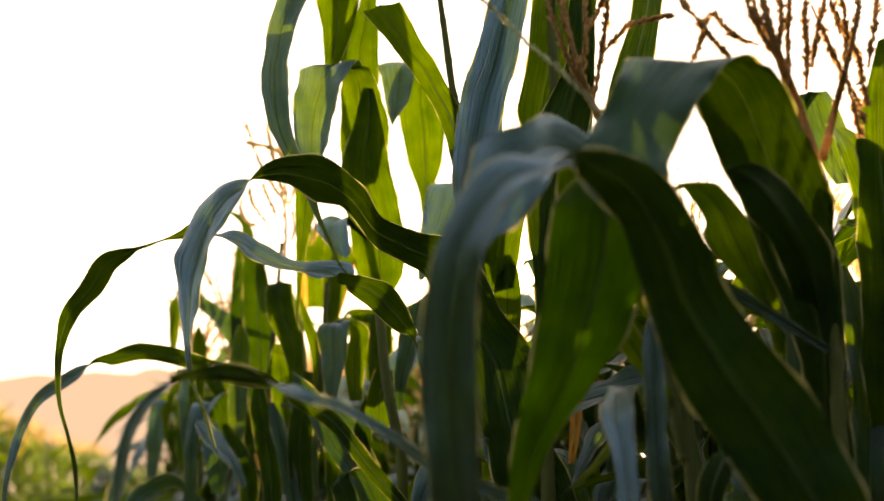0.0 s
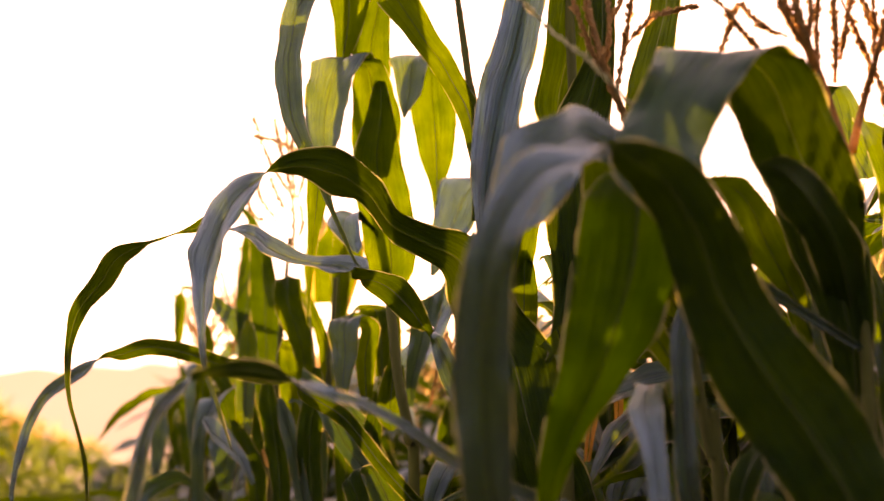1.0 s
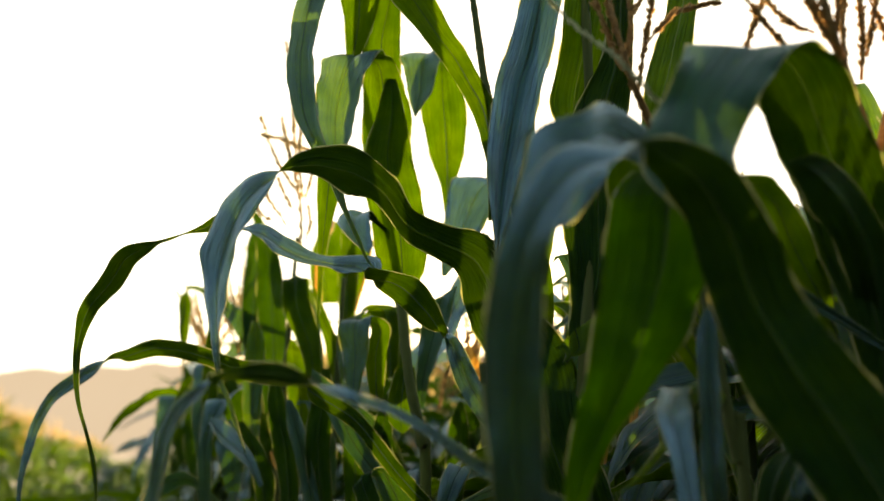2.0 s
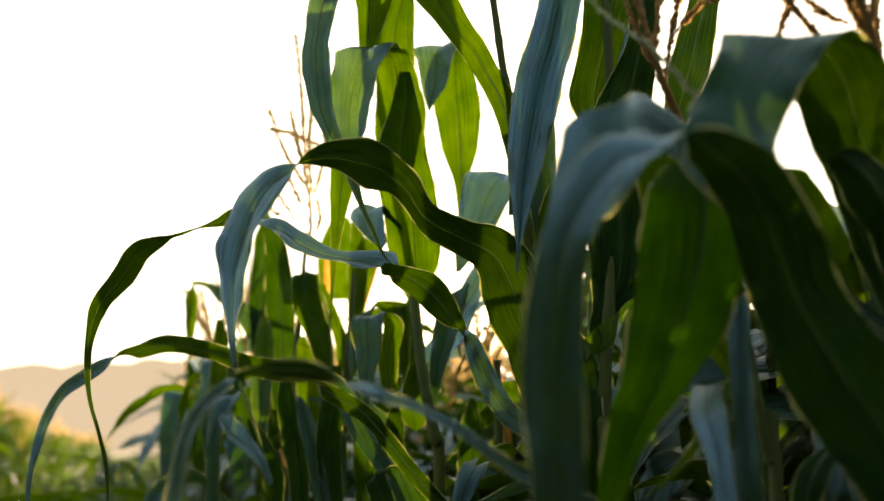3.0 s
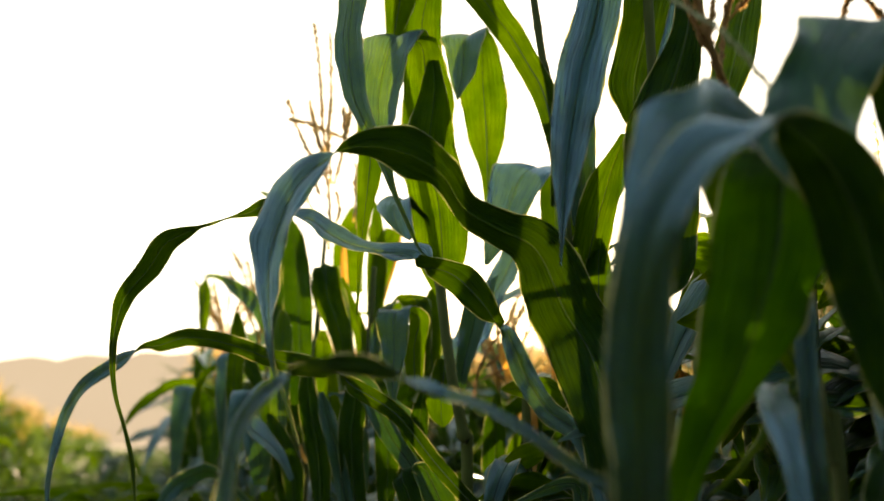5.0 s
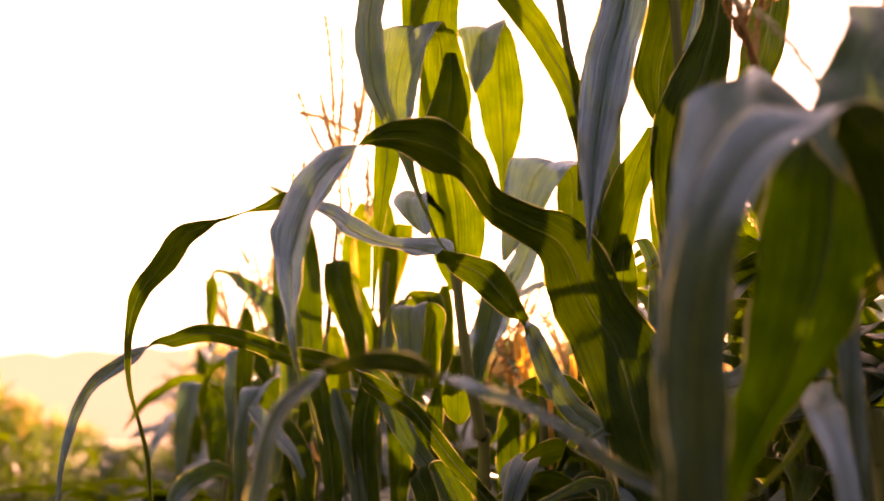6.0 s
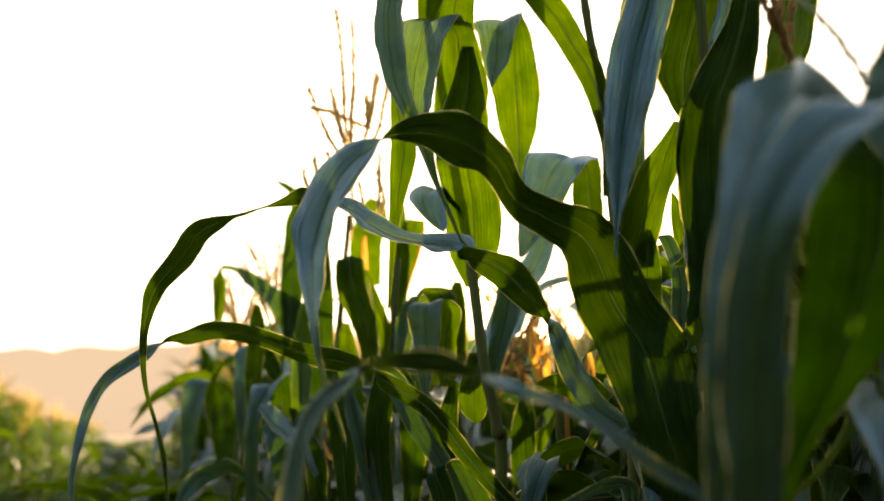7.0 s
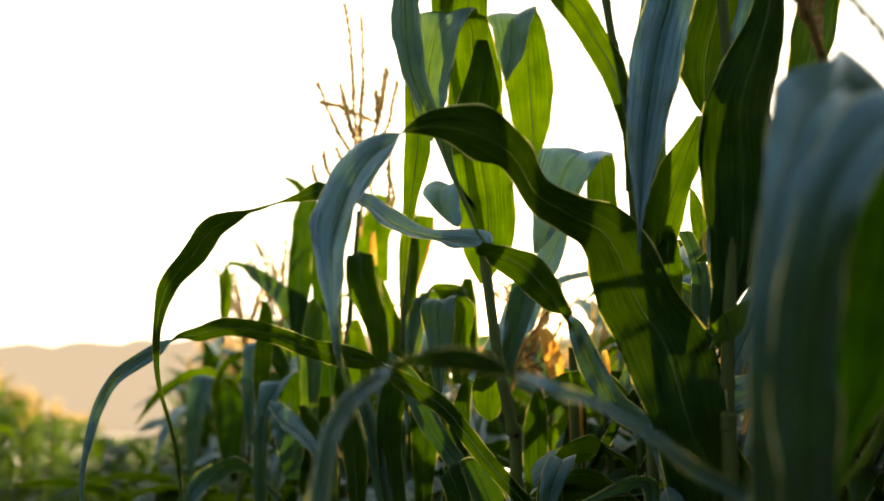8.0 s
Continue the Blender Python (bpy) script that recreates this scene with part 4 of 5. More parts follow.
LEAVES['dry', 'q2'] = 1, [
    (0.230, 1.660, 1.293, -0.006, 0.000, -0.000),
    (0.241, 1.660, 1.368, -0.010, 0.000, -0.000),
    (0.241, 1.660, 1.430, -0.010, 0.000, 0.005),
    (0.238, 1.660, 1.474, -0.003, 0.000, -0.000),
]
LEAVES['dry', 'q3'] = 1, [
    (0.063, 2.100, 1.238, -0.009, 0.000, -0.000),
    (0.064, 2.100, 1.330, -0.015, 0.000, -0.000),
    (0.062, 2.100, 1.417, -0.013, 0.000, 0.006),
    (0.058, 2.100, 1.470, -0.004, 0.000, -0.000),
]
LEAVES['dry', 'q4'] = 1, [
    (0.038, 2.200, 1.446, -0.016, 0.000, -0.006),
    (0.033, 2.200, 1.483, -0.019, 0.000, -0.007),
    (0.019, 2.200, 1.527, -0.017, 0.000, -0.007),
    (0.012, 2.200, 1.563, -0.005, 0.000, -0.002),
]
# narrow strip that stands in for a gold rim of light on a leaf
LEAVES['dry', 'q5'] = 1, [
    (-0.423, 2.300, 1.185, -0.003, 0.000, -0.000),
    (-0.416, 2.300, 1.223, -0.003, 0.000, -0.000),
    (-0.428, 2.300, 1.264, -0.003, 0.000, -0.002),
    (-0.450, 2.300, 1.281, -0.003, 0.000, -0.004),
    (-0.463, 2.300, 1.315, -0.003, 0.000, -0.001),
]
LEAVES['dry', 'q6'] = 1, [
    (0.088, 1.900, 1.403, -0.007, 0.000, -0.000),
    (0.091, 1.900, 1.456, -0.008, 0.000, -0.000),
    (0.088, 1.900, 1.487, -0.004, 0.000, -0.001),
]
LEAVES['dry', 'q7'] = 1, [
    (0.268, 1.750, 1.399, 0.012, 0.000, 0.000),
    (0.303, 1.750, 1.453, 0.010, 0.000, -0.005),
    (0.306, 1.750, 1.380, 0.008, 0.000, 0.000),
    (0.295, 1.750, 1.333, 0.003, 0.000, 0.000),
]
LEAVES['dry', 'q8'] = 1, [
    (-0.401, 2.600, 1.673, -0.009, 0.000, -0.000),
    (-0.403, 2.600, 1.769, -0.011, 0.000, -0.000),
    (-0.407, 2.600, 1.867, -0.006, 0.000, -0.000),
]
LEAVES['back', 'n4'] = -1, [
    (-0.532, 2.400, 1.331, 0.018, 0.000, 0.000),
    (-0.535, 2.400, 1.499, 0.026, 0.005, 0.001),
    (-0.529, 2.380, 1.597, 0.022, 0.004, 0.001),
    (-0.529, 2.360, 1.644, 0.007, 0.000, -0.001),
]
LEAVES['back', 'n6'] = 1, [
    (-0.388, 2.350, 1.318, 0.021, 0.000, 0.000),
    (-0.407, 2.350, 1.455, 0.027, 0.007, 0.001),
    (-0.418, 2.330, 1.535, 0.024, 0.007, -0.001),
    (-0.421, 2.310, 1.589, 0.007, 0.000, 0.000),
]
LEAVES['back2', 'n7'] = 1, [
    (-0.658, 2.500, 1.303, 0.018, 0.000, 0.000),
    (-0.672, 2.500, 1.477, 0.022, 0.000, 0.000),
    (-0.665, 2.480, 1.594, 0.021, 0.000, 0.000),
    (-0.666, 2.460, 1.651, 0.007, 0.000, 0.000),
]
# unseen blade added to block a patch of sun on leaf R
LEAVES['hero', 'w7'] = 1, [
    (0.103, 1.500, 1.452, 0.015, 0.000, 0.000),
    (0.108, 1.500, 1.518, 0.023, 0.000, 0.000),
    (0.110, 1.500, 1.569, 0.024, 0.000, 0.000),
    (0.111, 1.500, 1.612, 0.017, 0.000, 0.000),
    (0.112, 1.500, 1.639, 0.004, 0.000, 0.000),
]
LEAVES['back', 'n1'] = 1, [
    (-0.495, 2.500, 1.416, 0.029, 0.000, 0.000),
    (-0.506, 2.500, 1.594, 0.036, 0.007, 0.001),
    (-0.516, 2.490, 1.744, 0.037, 0.010, 0.002),
    (-0.529, 2.470, 1.856, 0.026, 0.005, 0.009),
    (-0.554, 2.450, 1.917, 0.007, 0.000, 0.004),
]
LEAVES['back', 'n2'] = 1, [
    (-0.302, 2.450, 1.502, 0.015, 0.000, 0.000),
    (-0.303, 2.450, 1.649, 0.022, 0.000, 0.000),
    (-0.304, 2.440, 1.782, 0.027, -0.005, -0.001),
    (-0.304, 2.420, 1.885, 0.017, -0.003, -0.001),
    (-0.310, 2.400, 1.941, 0.004, 0.000, 0.000),
]
LEAVES['back', 'n3'] = -1, [
    (-0.150, 2.019, 1.426, 0.0161, -0.0107, -0.0098),
    (-0.091, 2.046, 1.501, 0.0241, -0.0214, -0.0196),
    (-0.052, 2.081, 1.574, 0.0259, -0.0259, -0.0277),
    (-0.018, 2.108, 1.641, 0.0214, -0.0170, -0.0214),
    (0.026, 2.135, 1.728, 0.0205, -0.0161, -0.0196),
    (0.059, 2.153, 1.825, 0.0080, -0.0018, -0.0054),
]
LEAVES['back', 'n8'] = 1, [
    (-0.152, 2.380, 1.456, 0.021, 0.000, 0.000),
    (-0.155, 2.380, 1.569, 0.027, 0.000, 0.000),
    (-0.156, 2.370, 1.653, 0.023, 0.000, 0.000),
    (-0.153, 2.360, 1.702, 0.009, 0.000, 0.000),
]
LEAVES['mid', 'bl'] = -1, [
    (-0.044, 1.930, 1.228, -0.006, -0.031, -0.024),
    (-0.008, 1.900, 1.248, -0.007, -0.051, -0.033),
    (0.021, 1.870, 1.257, -0.003, -0.033, -0.026),
    (0.032, 1.850, 1.261, 0.001, -0.002, -0.006),
]
LEAVES['mid', 'bm'] = -1, [
    (0.058, 1.850, 1.224, -0.004, -0.013, -0.010),
    (0.102, 1.840, 1.237, -0.004, -0.028, -0.018),
    (0.143, 1.830, 1.238, 0.000, -0.019, -0.014),
    (0.162, 1.820, 1.228, 0.000, -0.002, -0.005),
]
LEAVES['back', 'pb'] = -1, [
    (-0.615, 2.300, 1.389, -0.001, -0.007, -0.007),
    (-0.583, 2.280, 1.359, -0.004, -0.025, -0.019),
    (-0.540, 2.250, 1.329, -0.006, -0.024, -0.018),
    (-0.499, 2.220, 1.293, -0.007, -0.011, -0.009),
    (-0.463, 2.200, 1.237, -0.004, -0.002, -0.004),
]
LEAVES['back', 'n10'] = 1, [
    (-0.395, 2.200, 1.180, 0.018, 0.003, -0.000),
    (-0.408, 2.190, 1.303, 0.030, -0.008, 0.000),
    (-0.427, 2.180, 1.400, 0.024, 0.009, -0.003),
    (-0.438, 2.170, 1.485, 0.009, 0.002, 0.000),
]
LEAVES['back', 'n11'] = 1, [
    (-0.315, 2.150, 1.184, 0.025, -0.007, 0.001),
    (-0.327, 2.140, 1.316, 0.027, 0.010, 0.000),
    (-0.320, 2.130, 1.423, 0.025, 0.004, -0.003),
    (-0.313, 2.120, 1.500, 0.010, -0.003, -0.000),
]
LEAVES['back', 'n12'] = 1, [
    (-0.253, 2.250, 1.178, 0.019, 0.007, -0.000),
    (-0.252, 2.240, 1.304, 0.029, 0.005, 0.000),
    (-0.264, 2.230, 1.406, 0.027, -0.007, -0.000),
    (-0.278, 2.220, 1.477, 0.006, 0.002, 0.000),
]
LEAVES['back', 'n13'] = 1, [
    (-0.190, 2.100, 1.188, 0.024, 0.004, -0.000),
    (-0.186, 2.090, 1.296, 0.024, -0.007, 0.003),
    (-0.174, 2.080, 1.389, 0.019, 0.007, 0.000),
    (-0.163, 2.070, 1.448, 0.006, 0.001, 0.000),
]
LEAVES['back', 'n14'] = 1, [
    (-0.004, 2.200, 1.183, 0.025, -0.007, 0.001),
    (-0.008, 2.190, 1.282, 0.029, 0.010, 0.000),
    (-0.008, 2.180, 1.369, 0.023, 0.004, 0.000),
    (-0.005, 2.170, 1.431, 0.006, -0.002, -0.000),
]
LEAVES['back', 'n15'] = 1, [
    (0.055, 2.150, 1.187, 0.025, 0.009, -0.000),
    (0.064, 2.140, 1.271, 0.028, 0.005, 0.000),
    (0.070, 2.130, 1.353, 0.021, -0.006, -0.003),
    (0.079, 2.120, 1.416, 0.006, 0.002, -0.001),
]
LEAVES['back', 'n16'] = 1, [
    (-0.468, 2.300, 1.173, 0.019, 0.003, -0.000),
    (-0.483, 2.290, 1.263, 0.028, -0.007, 0.000),
    (-0.508, 2.280, 1.338, 0.022, 0.009, -0.003),
    (-0.534, 2.270, 1.386, 0.008, 0.002, 0.000),
]
LEAVES['near', 'D'] = 1, [
    (0.464, 1.080, 1.131, -0.0030, -0.0020, -0.0020),
    (0.193, 1.001, 1.222, -0.0034, 0.0000, -0.0048),
    (0.018, 0.972, 1.281, -0.0054, 0.0000, -0.0052),
    (-0.059, 0.951, 1.328, -0.0017, -0.0025, -0.0054),
    (-0.106, 0.946, 1.353, -0.0010, -0.0025, -0.0043),
    (-0.135, 0.947, 1.360, -0.0003, -0.0050, -0.0064),
    (-0.160, 0.941, 1.368, 0.0019, -0.0150, -0.0063),
    (-0.194, 0.933, 1.382, -0.0004, -0.0050, 0.0083),
    (-0.226, 0.928, 1.386, -0.0002, -0.0050, 0.0089),
]
LEAVES['near', 'D'][1].extend([
    (-0.253, 0.929, 1.383, -0.0017, -0.0050, 0.0052),
    (-0.271, 0.930, 1.375, -0.0016, -0.0150, 0.0010),
    (-0.282, 0.936, 1.372, 0.0055, -0.0050, -0.0016),
    (-0.307, 0.947, 1.353, 0.0072, -0.0050, -0.0038),
    (-0.320, 0.957, 1.335, 0.0094, -0.0075, -0.0005),
    (-0.328, 0.962, 1.312, 0.0097, -0.0075, -0.0002),
    (-0.333, 0.967, 1.282, 0.0102, -0.0075, 0.0005),
    (-0.337, 0.967, 1.236, 0.0088, -0.0050, 0.0007),
    (-0.339, 0.966, 1.200, 0.0035, 0.0000, 0.0000),
])
LEAVES['back', 'b1'] = 1, [
    (-0.353, 2.300, 1.440, -0.020, 0.000, -0.000),
    (-0.372, 2.300, 1.598, -0.024, 0.000, -0.000),
    (-0.400, 2.290, 1.690, -0.031, 0.000, -0.001),
    (-0.411, 2.270, 1.743, -0.027, 0.005, -0.001),
    (-0.411, 2.245, 1.730, -0.033, 0.000, -0.003),
    (-0.404, 2.235, 1.665, -0.036, 0.000, -0.003),
    (-0.382, 2.230, 1.606, -0.032, 0.000, -0.002),
    (-0.362, 2.225, 1.543, -0.023, 0.000, -0.000),
    (-0.348, 2.220, 1.448, -0.015, 0.000, -0.000),
]
LEAVES['back', 'n18'] = -1, [
    (-0.318, 2.400, 1.473, -0.019, 0.000, -0.000),
    (-0.333, 2.400, 1.583, -0.019, 0.000, -0.000),
    (-0.362, 2.390, 1.662, -0.017, 0.000, 0.003),
    (-0.386, 2.380, 1.733, -0.006, 0.000, -0.002),
]
LEAVES['back', 'n17'] = -1, [
    (-0.307, 2.500, 1.508, -0.016, 0.000, -0.000),
    (-0.310, 2.500, 1.630, -0.015, 0.003, 0.006),
    (-0.296, 2.490, 1.726, -0.023, 0.004, 0.000),
    (-0.279, 2.470, 1.812, -0.032, 0.000, -0.001),
    (-0.260, 2.450, 1.879, -0.023, 0.000, 0.003),
]
LEAVES['back', 'n19'] = -1, [
    (-0.177, 2.330, 1.497, -0.017, 0.000, -0.000),
    (-0.182, 2.330, 1.604, -0.027, 0.000, -0.000),
    (-0.200, 2.320, 1.671, -0.037, -0.013, -0.008),
    (-0.259, 2.300, 1.648, -0.024, -0.006, -0.023),
    (-0.285, 2.290, 1.578, -0.020, 0.000, -0.007),
    (-0.289, 2.280, 1.491, -0.008, 0.000, -0.000),
]
# second n8 set close behind the first, added only to darken it
LEAVES['back', 'n8_shade'] = 1, [
    (-0.152, 2.410, 1.458, 0.021, 0.003, 0.000),
    (-0.155, 2.410, 1.572, 0.027, 0.004, 0.001),
    (-0.156, 2.400, 1.658, 0.023, 0.003, 0.001),
    (-0.154, 2.390, 1.707, 0.009, 0.001, 0.000),
]
LEAVES['dry', 'q11'] = 1, [
    (-0.311, 2.490, 1.579, -0.004, 0.000, -0.000),
    (-0.298, 2.490, 1.645, -0.005, 0.000, -0.000),
    (-0.274, 2.480, 1.725, -0.005, 0.000, -0.000),
    (-0.249, 2.460, 1.810, -0.005, 0.000, -0.000),
    (-0.239, 2.450, 1.860, -0.003, 0.000, -0.000),
]
LEAVES['back2', 'n21'] = -1, [
    (-0.417, 2.920, 1.781, -0.043, 0.000, -0.001),
    (-0.426, 2.900, 1.901, -0.050, 0.000, -0.001),
    (-0.404, 2.880, 1.988, -0.047, 0.000, 0.011),
    (-0.395, 2.860, 2.041, -0.021, 0.000, 0.007),
]
LEAVES['near2', 'fz'] = -1, [
    (0.285, 1.120, 1.358, -0.006, 0.000, -0.002),
    (0.224, 1.071, 1.435, -0.014, 0.000, -0.005),
    (0.174, 1.030, 1.498, -0.017, 0.000, -0.006),
    (0.173, 1.030, 1.541, -0.021, 0.000, -0.006),
    (0.162, 1.020, 1.584, -0.025, 0.005, -0.002),
    (0.159, 1.010, 1.623, -0.025, 0.005, -0.003),
    (0.158, 1.000, 1.650, -0.017, 0.000, -0.000),
]
LEAVES['mid', 'C'] = -1, [
    (-0.067, 1.830, 1.203, -0.0090, 0.0030, -0.0100),
    (-0.142, 1.840, 1.283, -0.0110, 0.0030, -0.0100),
    (-0.218, 1.850, 1.373, -0.0090, 0.0030, -0.0140),
    (-0.303, 1.860, 1.426, -0.0080, 0.0020, -0.0140),
    (-0.328, 1.868, 1.448, 0.0000, 0.0150, 0.0000),
    (-0.373, 1.870, 1.459, 0.0000, 0.0070, -0.0190),
    (-0.463, 1.870, 1.477, -0.0050, 0.0070, -0.0180),
    (-0.543, 1.870, 1.504, -0.0000, 0.0070, -0.0170),
    (-0.623, 1.870, 1.517, 0.0050, 0.0050, -0.0170),
]
LEAVES['mid', 'C'][1].extend([
    (-0.681, 1.870, 1.501, 0.0030, 0.0050, -0.0130),
    (-0.714, 1.875, 1.495, 0.0000, 0.0120, 0.0000),
    (-0.758, 1.880, 1.470, -0.0080, 0.0030, 0.0120),
    (-0.821, 1.880, 1.424, -0.0140, 0.0020, 0.0040),
    (-0.852, 1.880, 1.370, -0.0130, 0.0010, -0.0020),
    (-0.862, 1.860, 1.287, -0.0070, 0.0000, -0.0000),
    (-0.862, 1.850, 1.228, -0.0050, 0.0000, -0.0000),
    (-0.850, 1.840, 1.161, -0.0010, 0.0000, -0.0000),
])
STEMS = {}
STEMS['midl'] = [
    (-0.074, 1.912, 0.000, 0.0127),
    (-0.080, 1.900, 1.207, 0.0115),
    (-0.090, 1.880, 1.338, 0.0114),
    (-0.115, 1.880, 1.462, 0.0102),
    (-0.137, 1.920, 1.641, 0.0105),
    (-0.163, 1.970, 1.862, 0.0096),
    (-0.210, 1.970, 2.161, 0.0072),
]
STEMS['hero'] = [
    (0.161, 1.410, 0.000, 0.0121),
    (0.160, 1.410, 1.236, 0.0110),
    (0.159, 1.410, 1.338, 0.0102),
    (0.164, 1.410, 1.444, 0.0093),
    (0.187, 1.420, 1.704, 0.0077),
    (0.189, 1.440, 2.119, 0.0078),
    (0.186, 1.450, 2.398, 0.0052),
]
STEMS['near2'] = [
    (0.302, 1.120, 0.000, 0.0088),
    (0.299, 1.120, 1.252, 0.0080),
    (0.293, 1.120, 1.301, 0.0073),
    (0.284, 1.120, 1.364, 0.0073),
    (0.276, 1.120, 1.429, 0.0067),
    (0.267, 1.120, 1.495, 0.0060),
    (0.266, 1.120, 1.648, 0.0047),
]
STEMS['near'] = [
    (0.463, 1.080, 0.000, 0.0085),
    (0.464, 1.080, 1.254, 0.0077),
    (0.466, 1.080, 1.342, 0.0077),
    (0.469, 1.080, 1.441, 0.0070),
    (0.474, 1.080, 1.545, 0.0064),
    (0.471, 1.070, 1.632, 0.0051),
]
STEMS['right'] = [
    (0.622, 1.350, 0.000, 0.0107),
    (0.653, 1.350, 1.242, 0.0097),
    (0.705, 1.350, 1.742, 0.0081),
    (0.744, 1.350, 2.134, 0.0065),
]
STEMS['hero2'] = [
    (0.120, 1.664, 0.000, 0.0098),
    (0.112, 1.640, 1.235, 0.0089),
    (0.098, 1.600, 1.390, 0.0087),
    (0.078, 1.540, 1.541, 0.0083),
    (0.051, 1.460, 1.688, 0.0079),
    (0.036, 1.420, 1.770, 0.0077),
    (0.027, 1.420, 1.857, 0.0068),
    (0.017, 1.420, 1.910, 0.0060),
    (0.009, 1.420, 1.973, 0.0060),
    (0.001, 1.420, 2.037, 0.0051),
    (-0.008, 1.420, 2.103, 0.0043),
]
BRANCHES = {}
BRANCHES['back2'] = []
BRANCHES['back2'].extend([
    (0.0034, [(-0.419, 2.356, 1.799), (-0.425, 2.382, 1.936), (-0.438, 2.350, 2.030)]),
    (0.0034, [(-0.438, 2.356, 2.032), (-0.453, 2.341, 2.086), (-0.468, 2.339, 2.144), (-0.487, 2.377, 2.204)]),
    (0.0030, [(-0.439, 2.356, 2.039), (-0.459, 2.347, 2.095), (-0.479, 2.381, 2.168)]),
    (0.0025, [(-0.434, 2.356, 2.039), (-0.449, 2.382, 2.130), (-0.452, 2.350, 2.209), (-0.463, 2.333, 2.325), (-0.481, 2.369, 2.420)]),
    (0.0021, [(-0.427, 2.356, 2.032), (-0.429, 2.340, 2.115), (-0.425, 2.339, 2.205), (-0.438, 2.377, 2.393)]),
    (0.0030, [(-0.418, 2.356, 1.973), (-0.426, 2.347, 2.043), (-0.435, 2.381, 2.093)]),
])
BRANCHES['back2'].extend([
    (0.0034, [(-0.411, 2.356, 1.973), (-0.401, 2.382, 2.040), (-0.389, 2.349, 2.097), (-0.392, 2.333, 2.166)]),
    (0.0030, [(-0.392, 2.356, 2.070), (-0.379, 2.340, 2.116), (-0.373, 2.339, 2.161), (-0.365, 2.377, 2.237)]),
    (0.0025, [(-0.389, 2.356, 2.099), (-0.384, 2.348, 2.134), (-0.376, 2.381, 2.208), (-0.370, 2.359, 2.242)]),
    (0.0017, [(-0.360, 2.356, 2.085), (-0.424, 2.382, 2.119), (-0.479, 2.349, 2.132), (-0.520, 2.333, 2.138)]),
    (0.0017, [(-0.425, 2.356, 1.973), (-0.468, 2.339, 2.040), (-0.498, 2.339, 2.092), (-0.542, 2.377, 2.204)]),
    (0.0017, [(-0.381, 2.356, 2.032), (-0.357, 2.348, 2.097), (-0.351, 2.381, 2.162), (-0.339, 2.358, 2.199)]),
])
BRANCHES['back2'].extend([
    (0.0030, [(-0.351, 2.356, 1.858), (-0.342, 2.381, 1.908), (-0.351, 2.348, 1.957), (-0.354, 2.333, 2.011)]),
    (0.0025, [(-0.359, 2.356, 1.872), (-0.352, 2.339, 1.911), (-0.357, 2.339, 1.969)]),
    (0.0025, [(-0.407, 2.356, 1.857), (-0.394, 2.349, 1.899), (-0.405, 2.381, 1.951)]),
    (0.0017, [(-0.450, 2.356, 1.885), (-0.482, 2.381, 1.935), (-0.508, 2.348, 1.969), (-0.515, 2.333, 2.001)]),
    (0.0017, [(-0.479, 2.356, 1.899), (-0.519, 2.339, 1.922), (-0.538, 2.340, 1.951), (-0.548, 2.377, 1.984)]),
    (0.0017, [(-0.438, 2.356, 1.929), (-0.467, 2.349, 1.984), (-0.489, 2.382, 2.032)]),
])
BRANCHES['stemtop'] = []
BRANCHES['stemtop'].extend([
    (0.0040, [(-0.008, 1.420, 2.103), (-0.009, 1.450, 2.160), (-0.025, 1.412, 2.203)]),
    (0.0025, [(-0.010, 1.420, 2.103), (-0.036, 1.402, 2.138), (-0.053, 1.399, 2.173)]),
    (0.0025, [(-0.008, 1.420, 2.103), (0.012, 1.409, 2.134), (0.043, 1.449, 2.190)]),
])
BRANCHES['tasA'] = []
BRANCHES['tasA'].extend([
    (0.0070, [(0.255, 1.150, 1.584), (0.233, 1.180, 1.718), (0.195, 1.142, 1.785), (0.171, 1.122, 1.858), (0.161, 1.165, 1.984)]),
    (0.0030, [(0.196, 1.150, 1.789), (0.172, 1.132, 1.821), (0.147, 1.129, 1.895), (0.142, 1.174, 1.989)]),
    (0.0030, [(0.189, 1.150, 1.805), (0.197, 1.139, 1.866), (0.200, 1.179, 1.992)]),
    (0.0030, [(0.203, 1.150, 1.764), (0.222, 1.180, 1.844), (0.226, 1.142, 1.893), (0.233, 1.122, 1.967)]),
    (0.0030, [(0.183, 1.150, 1.847), (0.169, 1.131, 1.871), (0.160, 1.129, 1.946)]),
    (0.0020, [(0.217, 1.150, 1.838), (0.251, 1.139, 1.875), (0.293, 1.179, 1.908), (0.314, 1.153, 1.901)]),
])
BRANCHES['tasA'].extend([
    (0.0020, [(0.199, 1.150, 1.872), (0.221, 1.180, 1.921), (0.239, 1.141, 1.944)]),
])
BRANCHES['tasP'] = []
BRANCHES['tasP'].extend([
    (0.0030, [(0.244, 0.950, 1.591), (0.210, 0.980, 1.661), (0.172, 0.942, 1.680), (0.133, 0.922, 1.712), (0.101, 0.965, 1.766), (0.070, 0.974, 1.806), (0.036, 0.929, 1.814)]),
])
BRANCHES['tasB'] = []
